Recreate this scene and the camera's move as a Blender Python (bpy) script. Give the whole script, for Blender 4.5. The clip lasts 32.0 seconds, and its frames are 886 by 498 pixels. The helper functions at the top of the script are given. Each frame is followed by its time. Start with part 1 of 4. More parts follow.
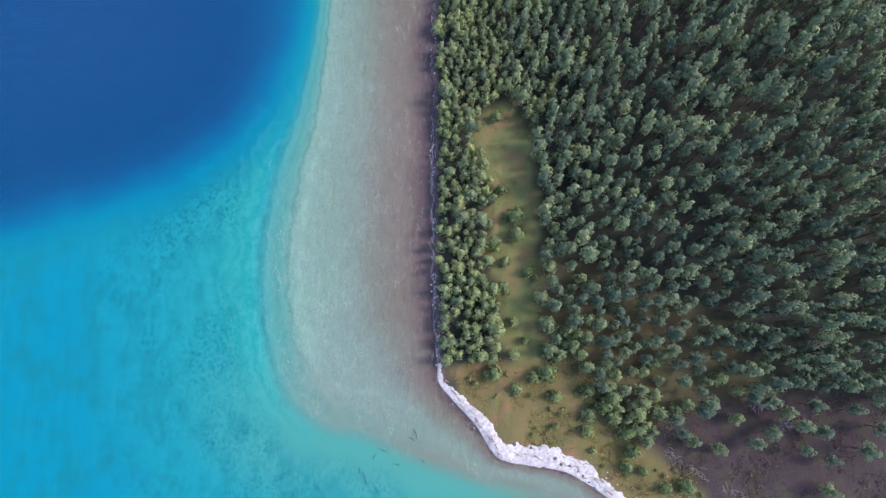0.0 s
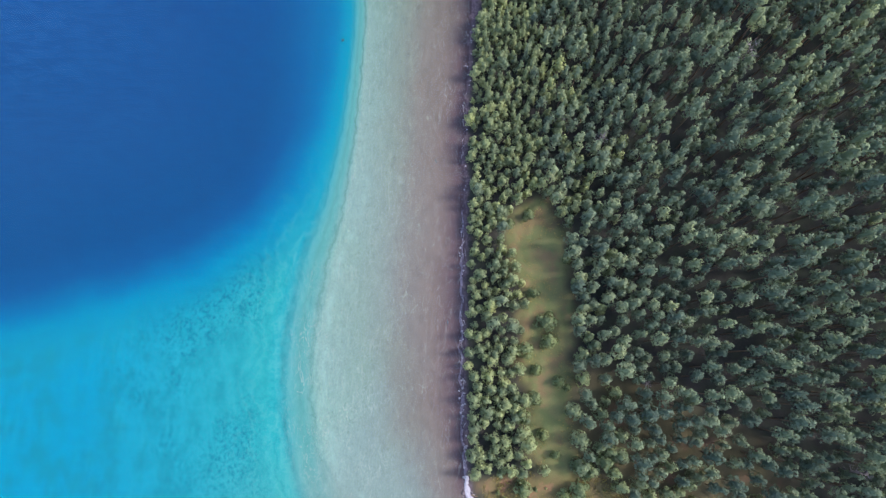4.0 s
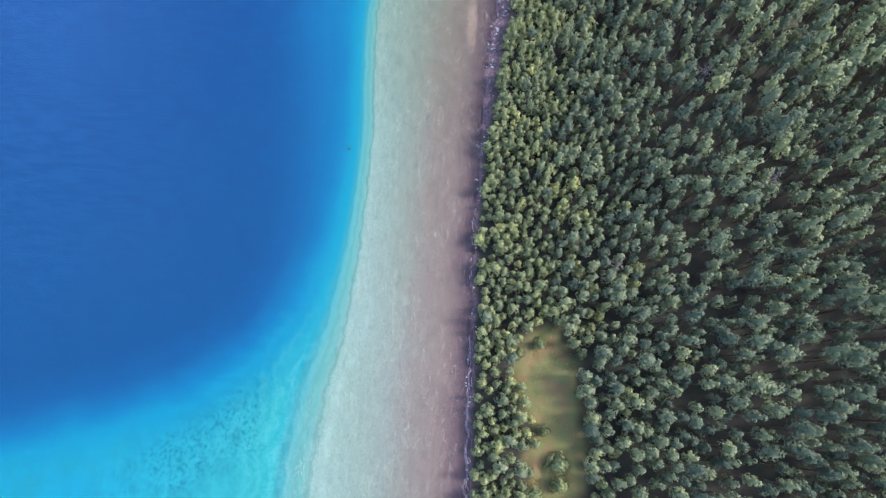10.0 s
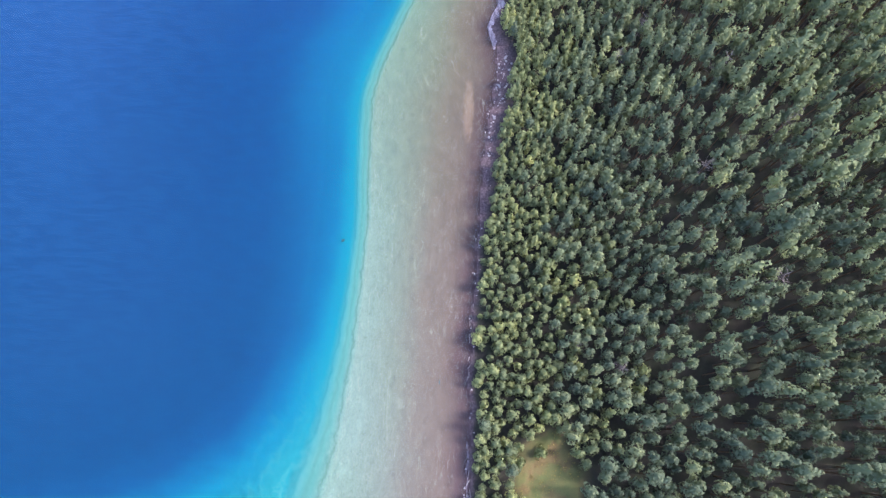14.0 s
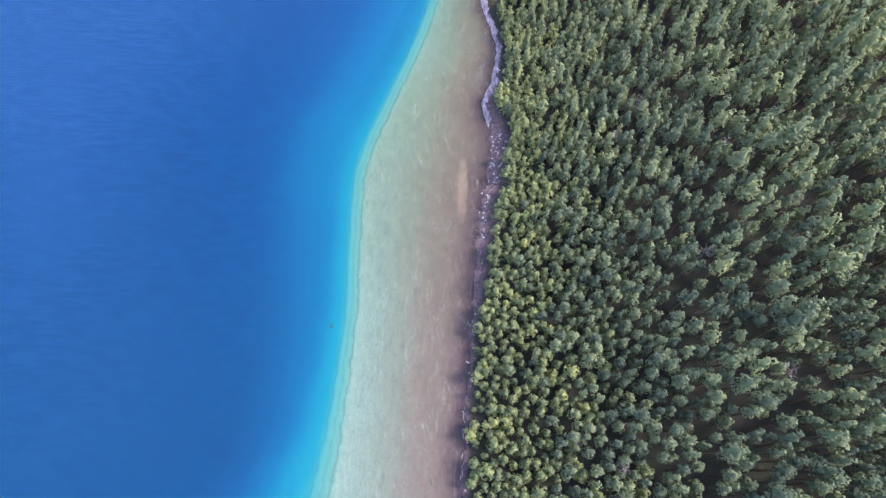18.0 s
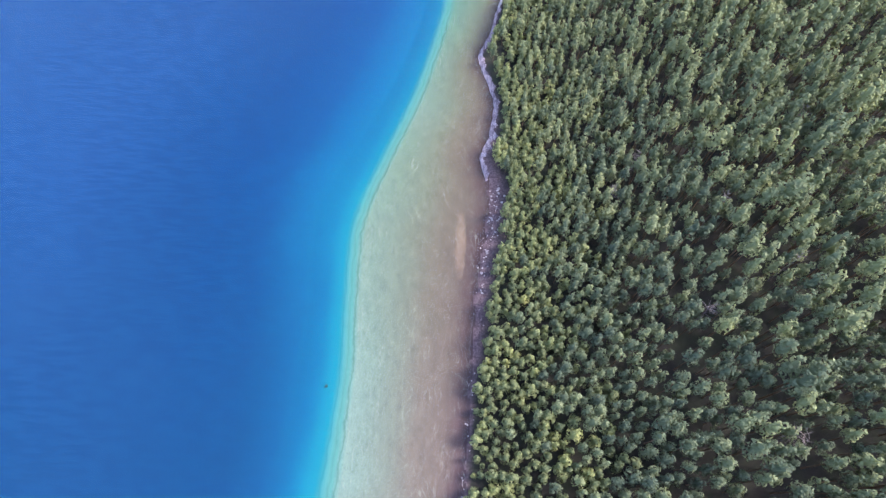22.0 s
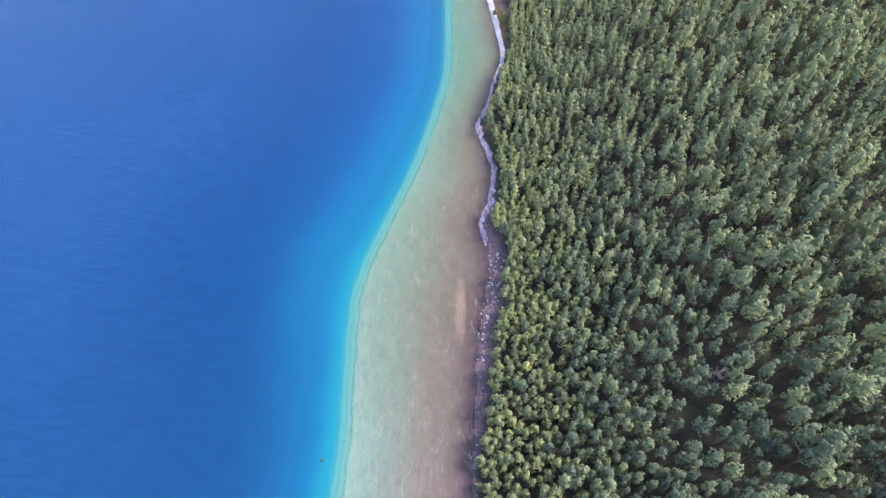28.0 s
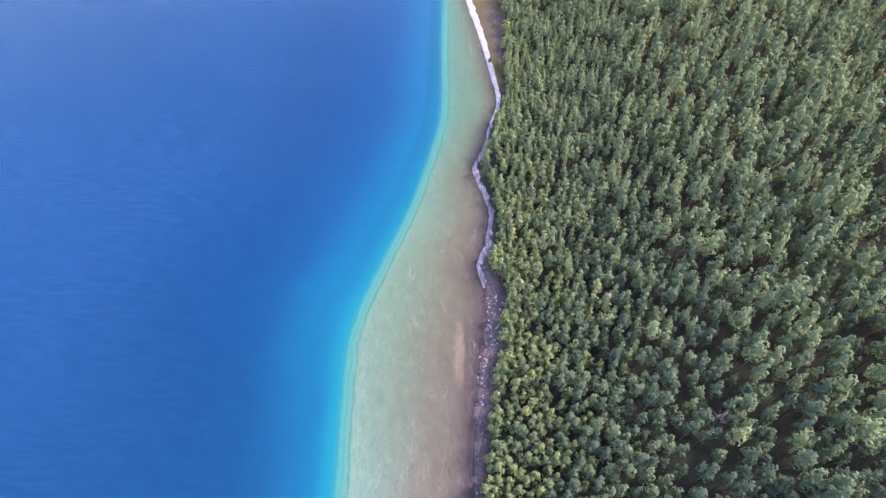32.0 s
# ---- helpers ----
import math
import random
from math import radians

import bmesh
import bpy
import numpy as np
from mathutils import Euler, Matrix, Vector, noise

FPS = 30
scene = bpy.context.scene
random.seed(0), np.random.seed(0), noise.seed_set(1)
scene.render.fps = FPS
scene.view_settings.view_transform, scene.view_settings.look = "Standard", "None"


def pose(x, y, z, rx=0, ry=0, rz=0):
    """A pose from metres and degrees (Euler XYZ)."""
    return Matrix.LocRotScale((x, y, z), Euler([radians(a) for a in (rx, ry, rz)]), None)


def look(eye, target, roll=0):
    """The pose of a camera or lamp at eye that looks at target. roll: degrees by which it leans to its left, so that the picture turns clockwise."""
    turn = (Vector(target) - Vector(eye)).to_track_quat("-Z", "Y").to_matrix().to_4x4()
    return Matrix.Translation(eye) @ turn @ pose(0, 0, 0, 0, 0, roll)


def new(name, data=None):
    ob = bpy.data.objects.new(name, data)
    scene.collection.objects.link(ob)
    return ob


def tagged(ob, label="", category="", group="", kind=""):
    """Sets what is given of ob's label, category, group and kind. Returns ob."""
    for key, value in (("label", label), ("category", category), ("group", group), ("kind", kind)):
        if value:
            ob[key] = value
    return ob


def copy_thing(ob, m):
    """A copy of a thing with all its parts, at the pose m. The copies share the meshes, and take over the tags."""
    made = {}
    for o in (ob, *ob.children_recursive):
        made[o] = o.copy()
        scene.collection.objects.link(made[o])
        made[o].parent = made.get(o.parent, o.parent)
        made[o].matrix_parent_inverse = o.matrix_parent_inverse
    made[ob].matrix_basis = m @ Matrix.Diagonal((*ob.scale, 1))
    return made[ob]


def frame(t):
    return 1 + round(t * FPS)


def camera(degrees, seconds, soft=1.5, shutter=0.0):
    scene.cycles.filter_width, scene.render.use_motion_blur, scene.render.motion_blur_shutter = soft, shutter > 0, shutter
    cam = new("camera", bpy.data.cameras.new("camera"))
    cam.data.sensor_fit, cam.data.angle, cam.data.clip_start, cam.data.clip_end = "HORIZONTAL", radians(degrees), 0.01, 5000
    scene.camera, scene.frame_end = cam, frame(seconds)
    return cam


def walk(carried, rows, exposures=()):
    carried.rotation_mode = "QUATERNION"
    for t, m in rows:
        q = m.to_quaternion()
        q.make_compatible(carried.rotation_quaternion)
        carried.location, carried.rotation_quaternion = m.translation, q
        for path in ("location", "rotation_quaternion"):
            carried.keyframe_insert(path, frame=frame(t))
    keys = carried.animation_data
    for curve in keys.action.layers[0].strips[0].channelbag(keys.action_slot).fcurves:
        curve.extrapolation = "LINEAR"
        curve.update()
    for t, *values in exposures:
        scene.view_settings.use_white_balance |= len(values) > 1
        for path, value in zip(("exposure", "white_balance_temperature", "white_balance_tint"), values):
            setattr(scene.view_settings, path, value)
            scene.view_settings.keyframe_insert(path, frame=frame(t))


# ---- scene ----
cam = camera(75.6, 32.0, 1.35)
PATH = [
    (0, (0.00, -0.00, 119.93), (0.00, 19.80, 21.91), -0.38),
    (0.5, (-0.84, 2.76, 120.00), (-0.93, 22.58, 21.99), -0.41),
    (1, (-1.66, 5.46, 120.12), (-1.84, 25.30, 22.11), -0.43),
    (1.5, (-2.44, 8.14, 120.21), (-2.70, 28.01, 22.20), -0.45),
    (2, (-3.21, 10.79, 120.29), (-3.54, 30.75, 22.30), -0.49),
    (2.5, (-3.88, 13.37, 120.38), (-4.27, 33.47, 22.42), -0.53),
    (3, (-4.55, 15.91, 120.45), (-5.00, 36.20, 22.53), -0.55),
    (3.5, (-5.17, 18.33, 120.54), (-5.66, 38.83, 22.66), -0.54),
    (5.5, (-6.85, 27.44, 120.58), (-7.50, 48.93, 22.92), -0.48),
    (6, (-7.07, 29.63, 120.51), (-7.78, 51.39, 22.91), -0.46),
    (6.5, (-7.23, 31.73, 120.46), (-8.01, 53.81, 22.93), -0.47),
    (7, (-7.33, 33.70, 120.44), (-8.18, 56.10, 22.98), -0.50),
    (7.5, (-7.33, 35.54, 120.31), (-8.26, 58.24, 22.92), -0.56),
    (8, (-7.23, 37.26, 120.17), (-8.23, 60.25, 22.85), -0.63),
    (8.5, (-7.12, 38.84, 120.04), (-8.20, 62.11, 22.79), -0.71),
    (9, (-7.02, 40.30, 120.01), (-8.19, 63.85, 22.83), -0.78),
    (9.5, (-6.96, 41.78, 119.96), (-8.20, 65.66, 22.87), -0.85),
    (10, (-6.90, 43.29, 119.92), (-8.20, 67.62, 22.93), -0.92),
    (10.5, (-6.83, 44.86, 119.84), (-8.19, 69.78, 23.00), -0.98),
    (11, (-6.80, 46.48, 119.78), (-8.20, 72.09, 23.12), -1.02),
    (11.5, (-6.73, 48.11, 119.73), (-8.18, 74.43, 23.27), -1.02),
    (12, (-6.66, 49.75, 119.69), (-8.14, 76.81, 23.43), -1.01),
    (12.5, (-6.64, 51.48, 119.59), (-8.15, 79.31, 23.55), -0.98),
    (13, (-6.65, 53.28, 119.49), (-8.17, 81.93, 23.69), -0.96),
    (13.5, (-6.65, 55.12, 119.41), (-8.17, 84.62, 23.87), -0.95),
    (14, (-6.61, 56.97, 119.31), (-8.12, 87.29, 24.03), -0.92),
    (14.5, (-6.48, 58.71, 119.26), (-7.98, 89.82, 24.24), -0.86),
    (16.5, (-5.90, 65.04, 119.18), (-7.35, 99.08, 25.16), -0.54),
    (17, (-5.80, 66.31, 119.15), (-7.24, 101.04, 25.39), -0.46),
    (17.5, (-5.75, 67.40, 119.11), (-7.20, 102.87, 25.63), -0.39),
    (18, (-5.73, 68.32, 119.01), (-7.19, 104.62, 25.84), -0.37),
    (18.5, (-5.72, 69.05, 118.88), (-7.19, 106.22, 26.06), -0.35),
    (19, (-5.70, 69.63, 118.76), (-7.20, 107.69, 26.30), -0.34),
    (19.5, (-5.65, 70.13, 118.60), (-7.18, 109.09, 26.51), -0.32),
    (20, (-5.60, 70.56, 118.46), (-7.15, 110.39, 26.75), -0.31),
    (20.5, (-5.59, 70.88, 118.39), (-7.16, 111.59, 27.06), -0.30),
    (21, (-5.54, 71.14, 118.26), (-7.14, 112.75, 27.34), -0.30),
    (21.5, (-5.48, 71.39, 118.09), (-7.11, 113.89, 27.59), -0.32),
    (22, (-5.43, 71.56, 118.00), (-7.09, 114.94, 27.91), -0.35),
    (22.5, (-5.39, 71.73, 117.90), (-7.08, 115.96, 28.23), -0.36),
    (23, (-5.38, 71.94, 117.81), (-7.10, 116.97, 28.55), -0.36),
    (23.5, (-5.41, 72.09, 117.79), (-7.14, 117.94, 28.94), -0.38),
    (24, (-5.47, 72.24, 117.72), (-7.20, 118.92, 29.30), -0.40),
    (24.5, (-5.50, 72.34, 117.61), (-7.23, 119.85, 29.64), -0.41),
    (25, (-5.54, 72.37, 117.50), (-7.27, 120.73, 29.99), -0.42),
    (25.5, (-5.57, 72.39, 117.39), (-7.30, 121.58, 30.34), -0.44),
    (27.5, (-5.64, 72.41, 117.27), (-7.34, 124.72, 32.06), -0.52),
    (28, (-5.66, 72.44, 117.31), (-7.35, 125.53, 32.58), -0.54),
    (28.5, (-5.67, 72.47, 117.42), (-7.33, 126.35, 33.19), -0.54),
    (29, (-5.65, 72.50, 117.47), (-7.28, 127.17, 33.75), -0.53),
    (29.5, (-5.67, 72.57, 117.54), (-7.27, 128.04, 34.35), -0.54),
    (30, (-5.66, 72.61, 117.64), (-7.23, 128.84, 34.96), -0.54),
    (30.5, (-5.65, 72.65, 117.71), (-7.20, 129.60, 35.53), -0.56),
    (31, (-5.59, 72.71, 117.74), (-7.14, 130.34, 36.03), -0.59),
    (31.5, (-5.55, 72.74, 117.79), (-7.11, 131.01, 36.54), -0.63),
    (32, (-5.50, 72.77, 117.84), (-7.06, 131.70, 37.06), -0.67),
]
walk(cam, [(t, look(eye, target, roll)) for t, eye, target, roll in PATH], [(0, 2.02, 6380, 3), (6, 2.31, 6410, 7), (12, 2.53, 6530, 10), (20, 2.62, 6720, 11), (32, 2.63, 6780, 12)])

# ---- sky and sun ----
SUN_ELEVATION, SUN_AZIMUTH = 43.0, 4.0      # degrees; azimuth from +x towards +y
world = bpy.data.worlds.new("sky")
scene.world = world
world.use_nodes = True
wn = world.node_tree.nodes
sky = wn.new("ShaderNodeTexSky")
sky.sky_type, sky.sun_disc = "NISHITA", False
sky.sun_elevation, sky.sun_rotation = radians(SUN_ELEVATION), radians(90 - SUN_AZIMUTH)
sky.air_density, sky.dust_density = 1.0, 2.4
wn["Background"].inputs["Strength"].default_value = 0.15
world.node_tree.links.new(sky.outputs[0], wn["Background"].inputs[0])
sun = new("sun", bpy.data.lights.new("sun", "SUN"))
sun.data.energy, sun.data.angle, sun.data.color = 1.12, radians(8), (1.0, 0.93, 0.84)
sa, se = radians(SUN_AZIMUTH), radians(SUN_ELEVATION)
sun.matrix_world = look((200 * math.cos(sa) * math.cos(se), 200 * math.sin(sa) * math.cos(se), 200 * math.sin(se)), (0, 0, 0))

rng = np.random.default_rng(7)


# ---- plan: shore, edge of the shelf, edge of the deep, all from north to south ----
SHORE = [(-20, 1500), (-14, 500), (-9, 330), (-1.1, 274), (3.7, 249), (6.9, 228), (8.3, 216), (5.8, 206), (3.3, 195), (0.4, 186.5), (2.5, 179),
         (4.4, 171), (3.3, 161), (1.0, 153.8), (2.4, 147), (2.6, 138), (0.8, 127), (-0.3, 115), (-0.9, 105), (-1.6, 88), (-2.4, 70), (-2.0, 55),
         (-2.2, 42), (-2.2, 25.6), (-2, 14.6), (-1.5, 5.2), (-0.9, -3.4), (2.2, -7.3), (6.7, -12.3), (10.6, -18.1), (16.1, -19.6), (23.9, -21),
         (29.4, -23.9), (35, -28), (50, -40), (120, -80), (1500, -500)]
SHELF = [(-30, 1500), (-14, 500), (-10.5, 300), (-10, 240), (-9.7, 211), (-13.1, 191), (-17.7, 172), (-22.7, 157), (-27.1, 143.5), (-29.3, 133),
         (-29, 115), (-28.3, 101), (-28.8, 88), (-30.2, 72), (-33, 56), (-36.4, 44), (-38.6, 30), (-38.5, 15), (-36.3, 3), (-32.3, -6),
         (-24.6, -12.1), (-16.6, -13.8), (-9.8, -16.6), (-3, -19.5), (7, -22.5), (18, -24.5), (30, -30), (50, -46), (1500, -560)]
DEEP = [(-60, 1500), (-26, 500), (-14.8, 285), (-14.4, 241), (-14.8, 212), (-19.3, 190), (-25.4, 171), (-31.6, 156), (-37, 143), (-38.3, 130), (-37, 115),
        (-37.6, 88.6), (-40, 76), (-44.7, 62), (-51, 53.5), (-63, 45), (-76, 40), (-88, 36.5), (-101, 32.5), (-140, 22), (-400, -20), (-2000, -200)]
CLEARING = [(10, 55), (13.7, 59), (16.7, 56.9), (19.6, 49.6), (20.8, 40), (21.4, 29.6), (20.5, 18.5), (20.7, 6.8), (20, 1.5), (13.2, 1.5), (10.7, 6.5), (11.4, 16.1),
            (9, 21.5), (9.6, 30.5), (11, 36.3), (8.2, 43.3), (6.5, 51.7)]
MEADOW = [(0.5, -0.6), (9.9, 0.5), (18, 2.6), (25, 1.4), (30.5, -4.1), (33.7, -8.6), (39, -14.2), (45.4, -19.6), (51.8, -22.8), (60, -34), (60, -60), (20, -40)]
OPEN_WOOD = [(24, 22), (34, 20), (44, 13), (57, 8), (66, -4), (62, -17), (39, -14), (30, -4), (20, 1), (19, 10)]
HEATH = [(40, -14), (44, -11), (52, -7.5), (62, -6), (75, -6), (95, -9), (125, -12), (125, -70), (60, -70), (50, -25)]
HEATH_NORTH = [(5.5, 262), (9, 270), (13, 262), (13, 250), (11, 236), (8.6, 238), (7.6, 250)]
MEADOW_NORTH = [(-4, 330), (12, 330), (12, 250), (11.3, 233), (8.8, 222), (2, 260)]


def smooth_line(points, n=5):
    """A Catmull-Rom line through the points."""
    p = np.array(points, float)
    p = np.vstack([2 * p[0] - p[1], p, 2 * p[-1] - p[-2]])
    out = []
    for i in range(1, len(p) - 2):
        for s in np.arange(n) / n:
            a, b, c, d = p[i - 1], p[i], p[i + 1], p[i + 2]
            long = np.linalg.norm(c - b)
            u, v = (c - a) / 2, (d - b) / 2
            u, v = u * min(1, long / np.linalg.norm(u)), v * min(1, long / np.linalg.norm(v))
            out.append((2 * s**3 - 3 * s * s + 1) * b + (s**3 - 2 * s * s + s) * u + (3 * s * s - 2 * s**3) * c + (s**3 - s * s) * v)
    out.append(p[-2])
    return np.array(out)


def inside(x, y, poly):
    poly = np.asarray(poly, float)
    odd = np.zeros(x.shape, bool)
    for (x0, y0), (x1, y1) in zip(poly, np.roll(poly, -1, 0)):
        if y0 != y1:
            odd ^= ((y0 > y) != (y1 > y)) & (x < (x1 - x0) * (y - y0) / (y1 - y0) + x0)
    return odd


def distance(x, y, line, closed=False):
    line = np.asarray(line, float)
    best = np.full(x.shape, 1e12)
    ends = list(zip(line, np.roll(line, -1, 0))) if closed else list(zip(line[:-1], line[1:]))
    for a, b in ends:
        ex, ey = b - a
        s = np.clip(((x - a[0]) * ex + (y - a[1]) * ey) / (ex * ex + ey * ey), 0, 1)
        np.minimum(best, (x - a[0] - s * ex) ** 2 + (y - a[1] - s * ey) ** 2, out=best)
    return np.sqrt(best)


def wavy(x, y, seed, size):
    """Smooth numpy noise in about -1..1: a sum of turned sine waves."""
    r = np.random.default_rng(seed)
    out = 0 * x
    for _ in range(7):
        a, k, ph = r.uniform(0, 2 * np.pi), 2 * np.pi / size * r.uniform(0.6, 1.7), r.uniform(0, 6.3)
        out = out + np.sin((x * np.cos(a) + y * np.sin(a)) * k + ph)
    return out / 3.2


def signed(x, y, line, closing):
    """Distance to the line, positive on the side of the lake."""
    poly = np.vstack([line, closing])
    return np.where(inside(x, y, poly), -1, 1) * distance(x, y, line)


shore_line, shelf_line, deep_line = smooth_line(SHORE), smooth_line(SHELF), smooth_line(DEEP)
LAND_SIDE = [(1600, -500), (1600, 1500)]


def shore_distance(x, y):
    wob = 0.25 * wavy(x, y, 1, 3.0) + 0.3 * wavy(x, y, 2, 9.0)
    return signed(x, y, shore_line, LAND_SIDE) + wob


def polygon_mask(x, y, poly, soft=2.0):
    d = np.where(inside(x, y, poly), 1, -1) * distance(x, y, poly, True)
    return np.clip(0.5 + (d + 0.8 * wavy(x, y, 5, 5.0)) / soft, 0, 1)


def land_height(d):
    """Height of the land, d metres in from the water's edge."""
    d = np.maximum(d, 0)
    return 0.32 * (1 - np.exp(-d / 1.2)) + 0.022 * np.minimum(d, 90)


def ground_z(x, y):
    x, y = np.atleast_1d(np.asarray(x, float)), np.atleast_1d(np.asarray(y, float))
    d = -shore_distance(x, y)
    return np.where(d > 0, land_height(d), -0.03 + 0.06 * d)


# ---- node helpers and materials ----
def bed(r, g, b):
    """Marl and water column, 0..255 as seen from above in full light."""
    return lin(r, g, b, 0.42)


def lin(r, g, b, k=1.0):
    """Linear colour from 0..255 display values."""
    f = lambda v: v / 255 / 12.92 if v < 10.3 else ((v / 255 + 0.055) / 1.055) ** 2.4
    return (f(r) * k, f(g) * k, f(b) * k, 1)


class Nodes:
    def __init__(self, name):
        self.mat = bpy.data.materials.new(name)
        self.mat.use_nodes = True
        self.tree = self.mat.node_tree
        self.bsdf = self.tree.nodes["Principled BSDF"]
        self.out = self.tree.nodes["Material Output"]

    def add(self, kind, **inputs):
        n = self.tree.nodes.new("ShaderNode" + kind)
        for k, v in inputs.items():
            self.put(n.inputs[k.replace("_", " ")], v)
        return n

    def put(self, socket, v):
        if isinstance(v, bpy.types.NodeSocket):
            self.tree.links.new(v, socket)
        else:
            socket.default_value = v

    def math(self, op, a, b=0.0, clamp=False):
        n = self.add("Math")
        n.operation, n.use_clamp = op, clamp
        self.put(n.inputs[0], a), self.put(n.inputs[1], b)
        return n.outputs[0]

    def attr(self, name):
        n = self.add("Attribute")
        n.attribute_name = name
        return n.outputs["Fac"]

    def ramp(self, fac, stops):
        n = self.add("ValToRGB")
        el = n.color_ramp.elements
        while len(el) < len(stops):
            el.new(0.5)
        for e, (p, c) in zip(el, stops):
            e.position, e.color = p, c
        self.put(n.inputs[0], fac)
        return n.outputs[0]

    def span(self, v, lo, hi, a=0.0, b=1.0):
        n = self.add("MapRange", Value=v, From_Min=lo, From_Max=hi, To_Min=a, To_Max=b)
        n.clamp = True
        return n.outputs[0]

    def mix(self, fac, a, b, how="MIX"):
        n = self.add("Mix")
        n.data_type, n.blend_type = "RGBA", how
        self.put(n.inputs[0], fac), self.put(n.inputs[6], a), self.put(n.inputs[7], b)
        return n.outputs[2]

    def where(self, scale=(1, 1, 1), turn=0.0):
        n = self.add("Mapping", Vector=self.add("TexCoord").outputs["Object"], Scale=scale, Rotation=(0, 0, radians(turn)))
        return n.outputs[0]

    def noise(self, scale, detail=4.0, at=None, rough=0.6, warp=0.0):
        return self.add("TexNoise", Scale=scale, Detail=detail, Roughness=rough, Distortion=warp, Vector=at or self.where()).outputs[0]

    def bump(self, height, strength, dist):
        return self.add("Bump", Height=height, Strength=strength, Distance=dist).outputs[0]


def simple(name, c1, c2, scale, rough=0.85, bump=0.4, dist=0.03, per_object=0.0, detail=6.0):
    m = Nodes(name)
    n = m.noise(scale, detail)
    c = m.mix(m.span(n, 0.35, 0.65), c1, c2)
    c = m.mix(m.span(m.noise(scale * 0.17, 3), 0.35, 0.7, 0, 0.5), c, m.mix(0.5, c1, c2, "MULTIPLY"))
    if per_object:
        c = m.mix(1.0, c, m.ramp(m.add("ObjectInfo").outputs["Random"], [(0, (1 - per_object,) * 3 + (1,)), (1, (1 + per_object,) * 3 + (1,))]), "MULTIPLY")
    m.put(m.bsdf.inputs["Base Color"], c)
    m.put(m.bsdf.inputs["Roughness"], rough)
    m.put(m.bsdf.inputs["Specular IOR Level"], 0.25)
    m.put(m.bsdf.inputs["Normal"], m.bump(n, bump, dist))
    return m.mat


def bed_material():
    """Pale marl under clear water: colour goes by the depth of the water column over it, plus painted sky reflection
    far out.
    """
    m = Nodes("lakebed")
    shore, edge, deep = m.attr("shore"), m.attr("edge"), m.attr("deep")
    along = m.where((1, 0.3, 1), 4)
    fine, broad = m.noise(1.1, 5, along, 0.65), m.noise(0.11, 4)
    # open water beyond the shelf; far ends turn lilac as painted sky reflection
    wob = m.math("ADD", deep, m.math("MULTIPLY", m.math("SUBTRACT", broad, 0.5), 4.0))
    far = m.ramp(m.span(wob, -16, 36), [(0.0, bed(34, 168, 196)), (0.18, bed(14, 158, 200)), (0.255, bed(8, 128, 186)),
                                        (0.35, bed(16, 100, 166)), (0.48, bed(15, 90, 153)), (1.0, bed(28, 93, 158))])
    far_y = m.add("SeparateXYZ", Vector=m.add("TexCoord").outputs["Object"]).outputs[1]
    steep = m.ramp(m.span(wob, -16, 64), [(0.0, bed(20, 170, 194)), (0.14, bed(3, 142, 190)), (0.25, bed(3, 124, 184)), (0.36, bed(5, 98, 168)), (0.5, bed(8, 90, 162)),
                                          (0.72, bed(24, 92, 163)), (1.0, bed(38, 98, 170))])
    far = m.mix(m.span(far_y, 70, 150), far, steep)
    # bed colour darkened at the north end to offset the sky mirrored there
    far = m.mix(m.span(far_y, 185, 260), far, m.mix(1.0, far, (0.5, 0.8, 0.86, 1), "MULTIPLY"))
    plain = m.mix(m.span(edge, 2, 42), bed(66, 192, 198), bed(18, 168, 208))
    far = m.mix(m.span(wob, -18, -8), plain, far)
    far = m.mix(m.math("MULTIPLY", m.span(edge, 0.4, 4.2, 0.85, 0.0), m.math("MULTIPLY", m.span(far_y, 190, 110, 0.3, 1.0), m.span(far_y, 10, 60, 0.35, 1.0))), far, bed(26, 174, 202))
    spit = m.span(m.add("SeparateXYZ", Vector=m.add("TexCoord").outputs["Object"]).outputs[1], 6, -18)
    far = m.mix(m.math("MULTIPLY", spit, m.span(edge, 22, 0, 0.0, 0.75)), far, bed(114, 184, 176))
    far = m.mix(m.math("MULTIPLY", spit, m.span(m.math("ADD", shore, m.math("MULTIPLY", m.math("SUBTRACT", broad, 0.5), 5.0)), 8.5, 3.5, 0.0, 0.85)), far, bed(150, 158, 148))
    # dark weed on the shallow plain
    spots = m.noise(1.5, 5, m.where((1, 0.75, 1), 12), 0.7, 0.4)
    patch = m.noise(0.05, 3)
    weed = m.math("MULTIPLY", m.span(spots, 0.47, 0.6), m.span(patch, 0.4, 0.6, 0.05, 1.0))
    weed = m.math("MULTIPLY", weed, m.math("MULTIPLY", m.math("MULTIPLY", m.span(edge, 3, 8), m.span(edge, 44, 22, 0.15, 1.0)), m.span(deep, -5, -12)))
    cloud = m.noise(0.28, 5, m.where((1, 0.6, 1), 3), 0.65)
    cloud = m.math("MULTIPLY", m.span(cloud, 0.45, 0.62, 0, 0.5), m.math("MULTIPLY", m.span(edge, 4, 10), m.span(deep, -6, -14)))
    far = m.mix(cloud, far, bed(36, 152, 172))
    far = m.mix(m.math("MULTIPLY", weed, 0.55), far, bed(14, 112, 146))
    lines = m.noise(0.6, 3, m.where((1, 0.12, 1), 3), 0.6)
    far = m.mix(m.math("MULTIPLY", m.span(lines, 0.55, 0.7), m.span(deep, -6, -14, 0, 0.16)), far, bed(70, 200, 216))
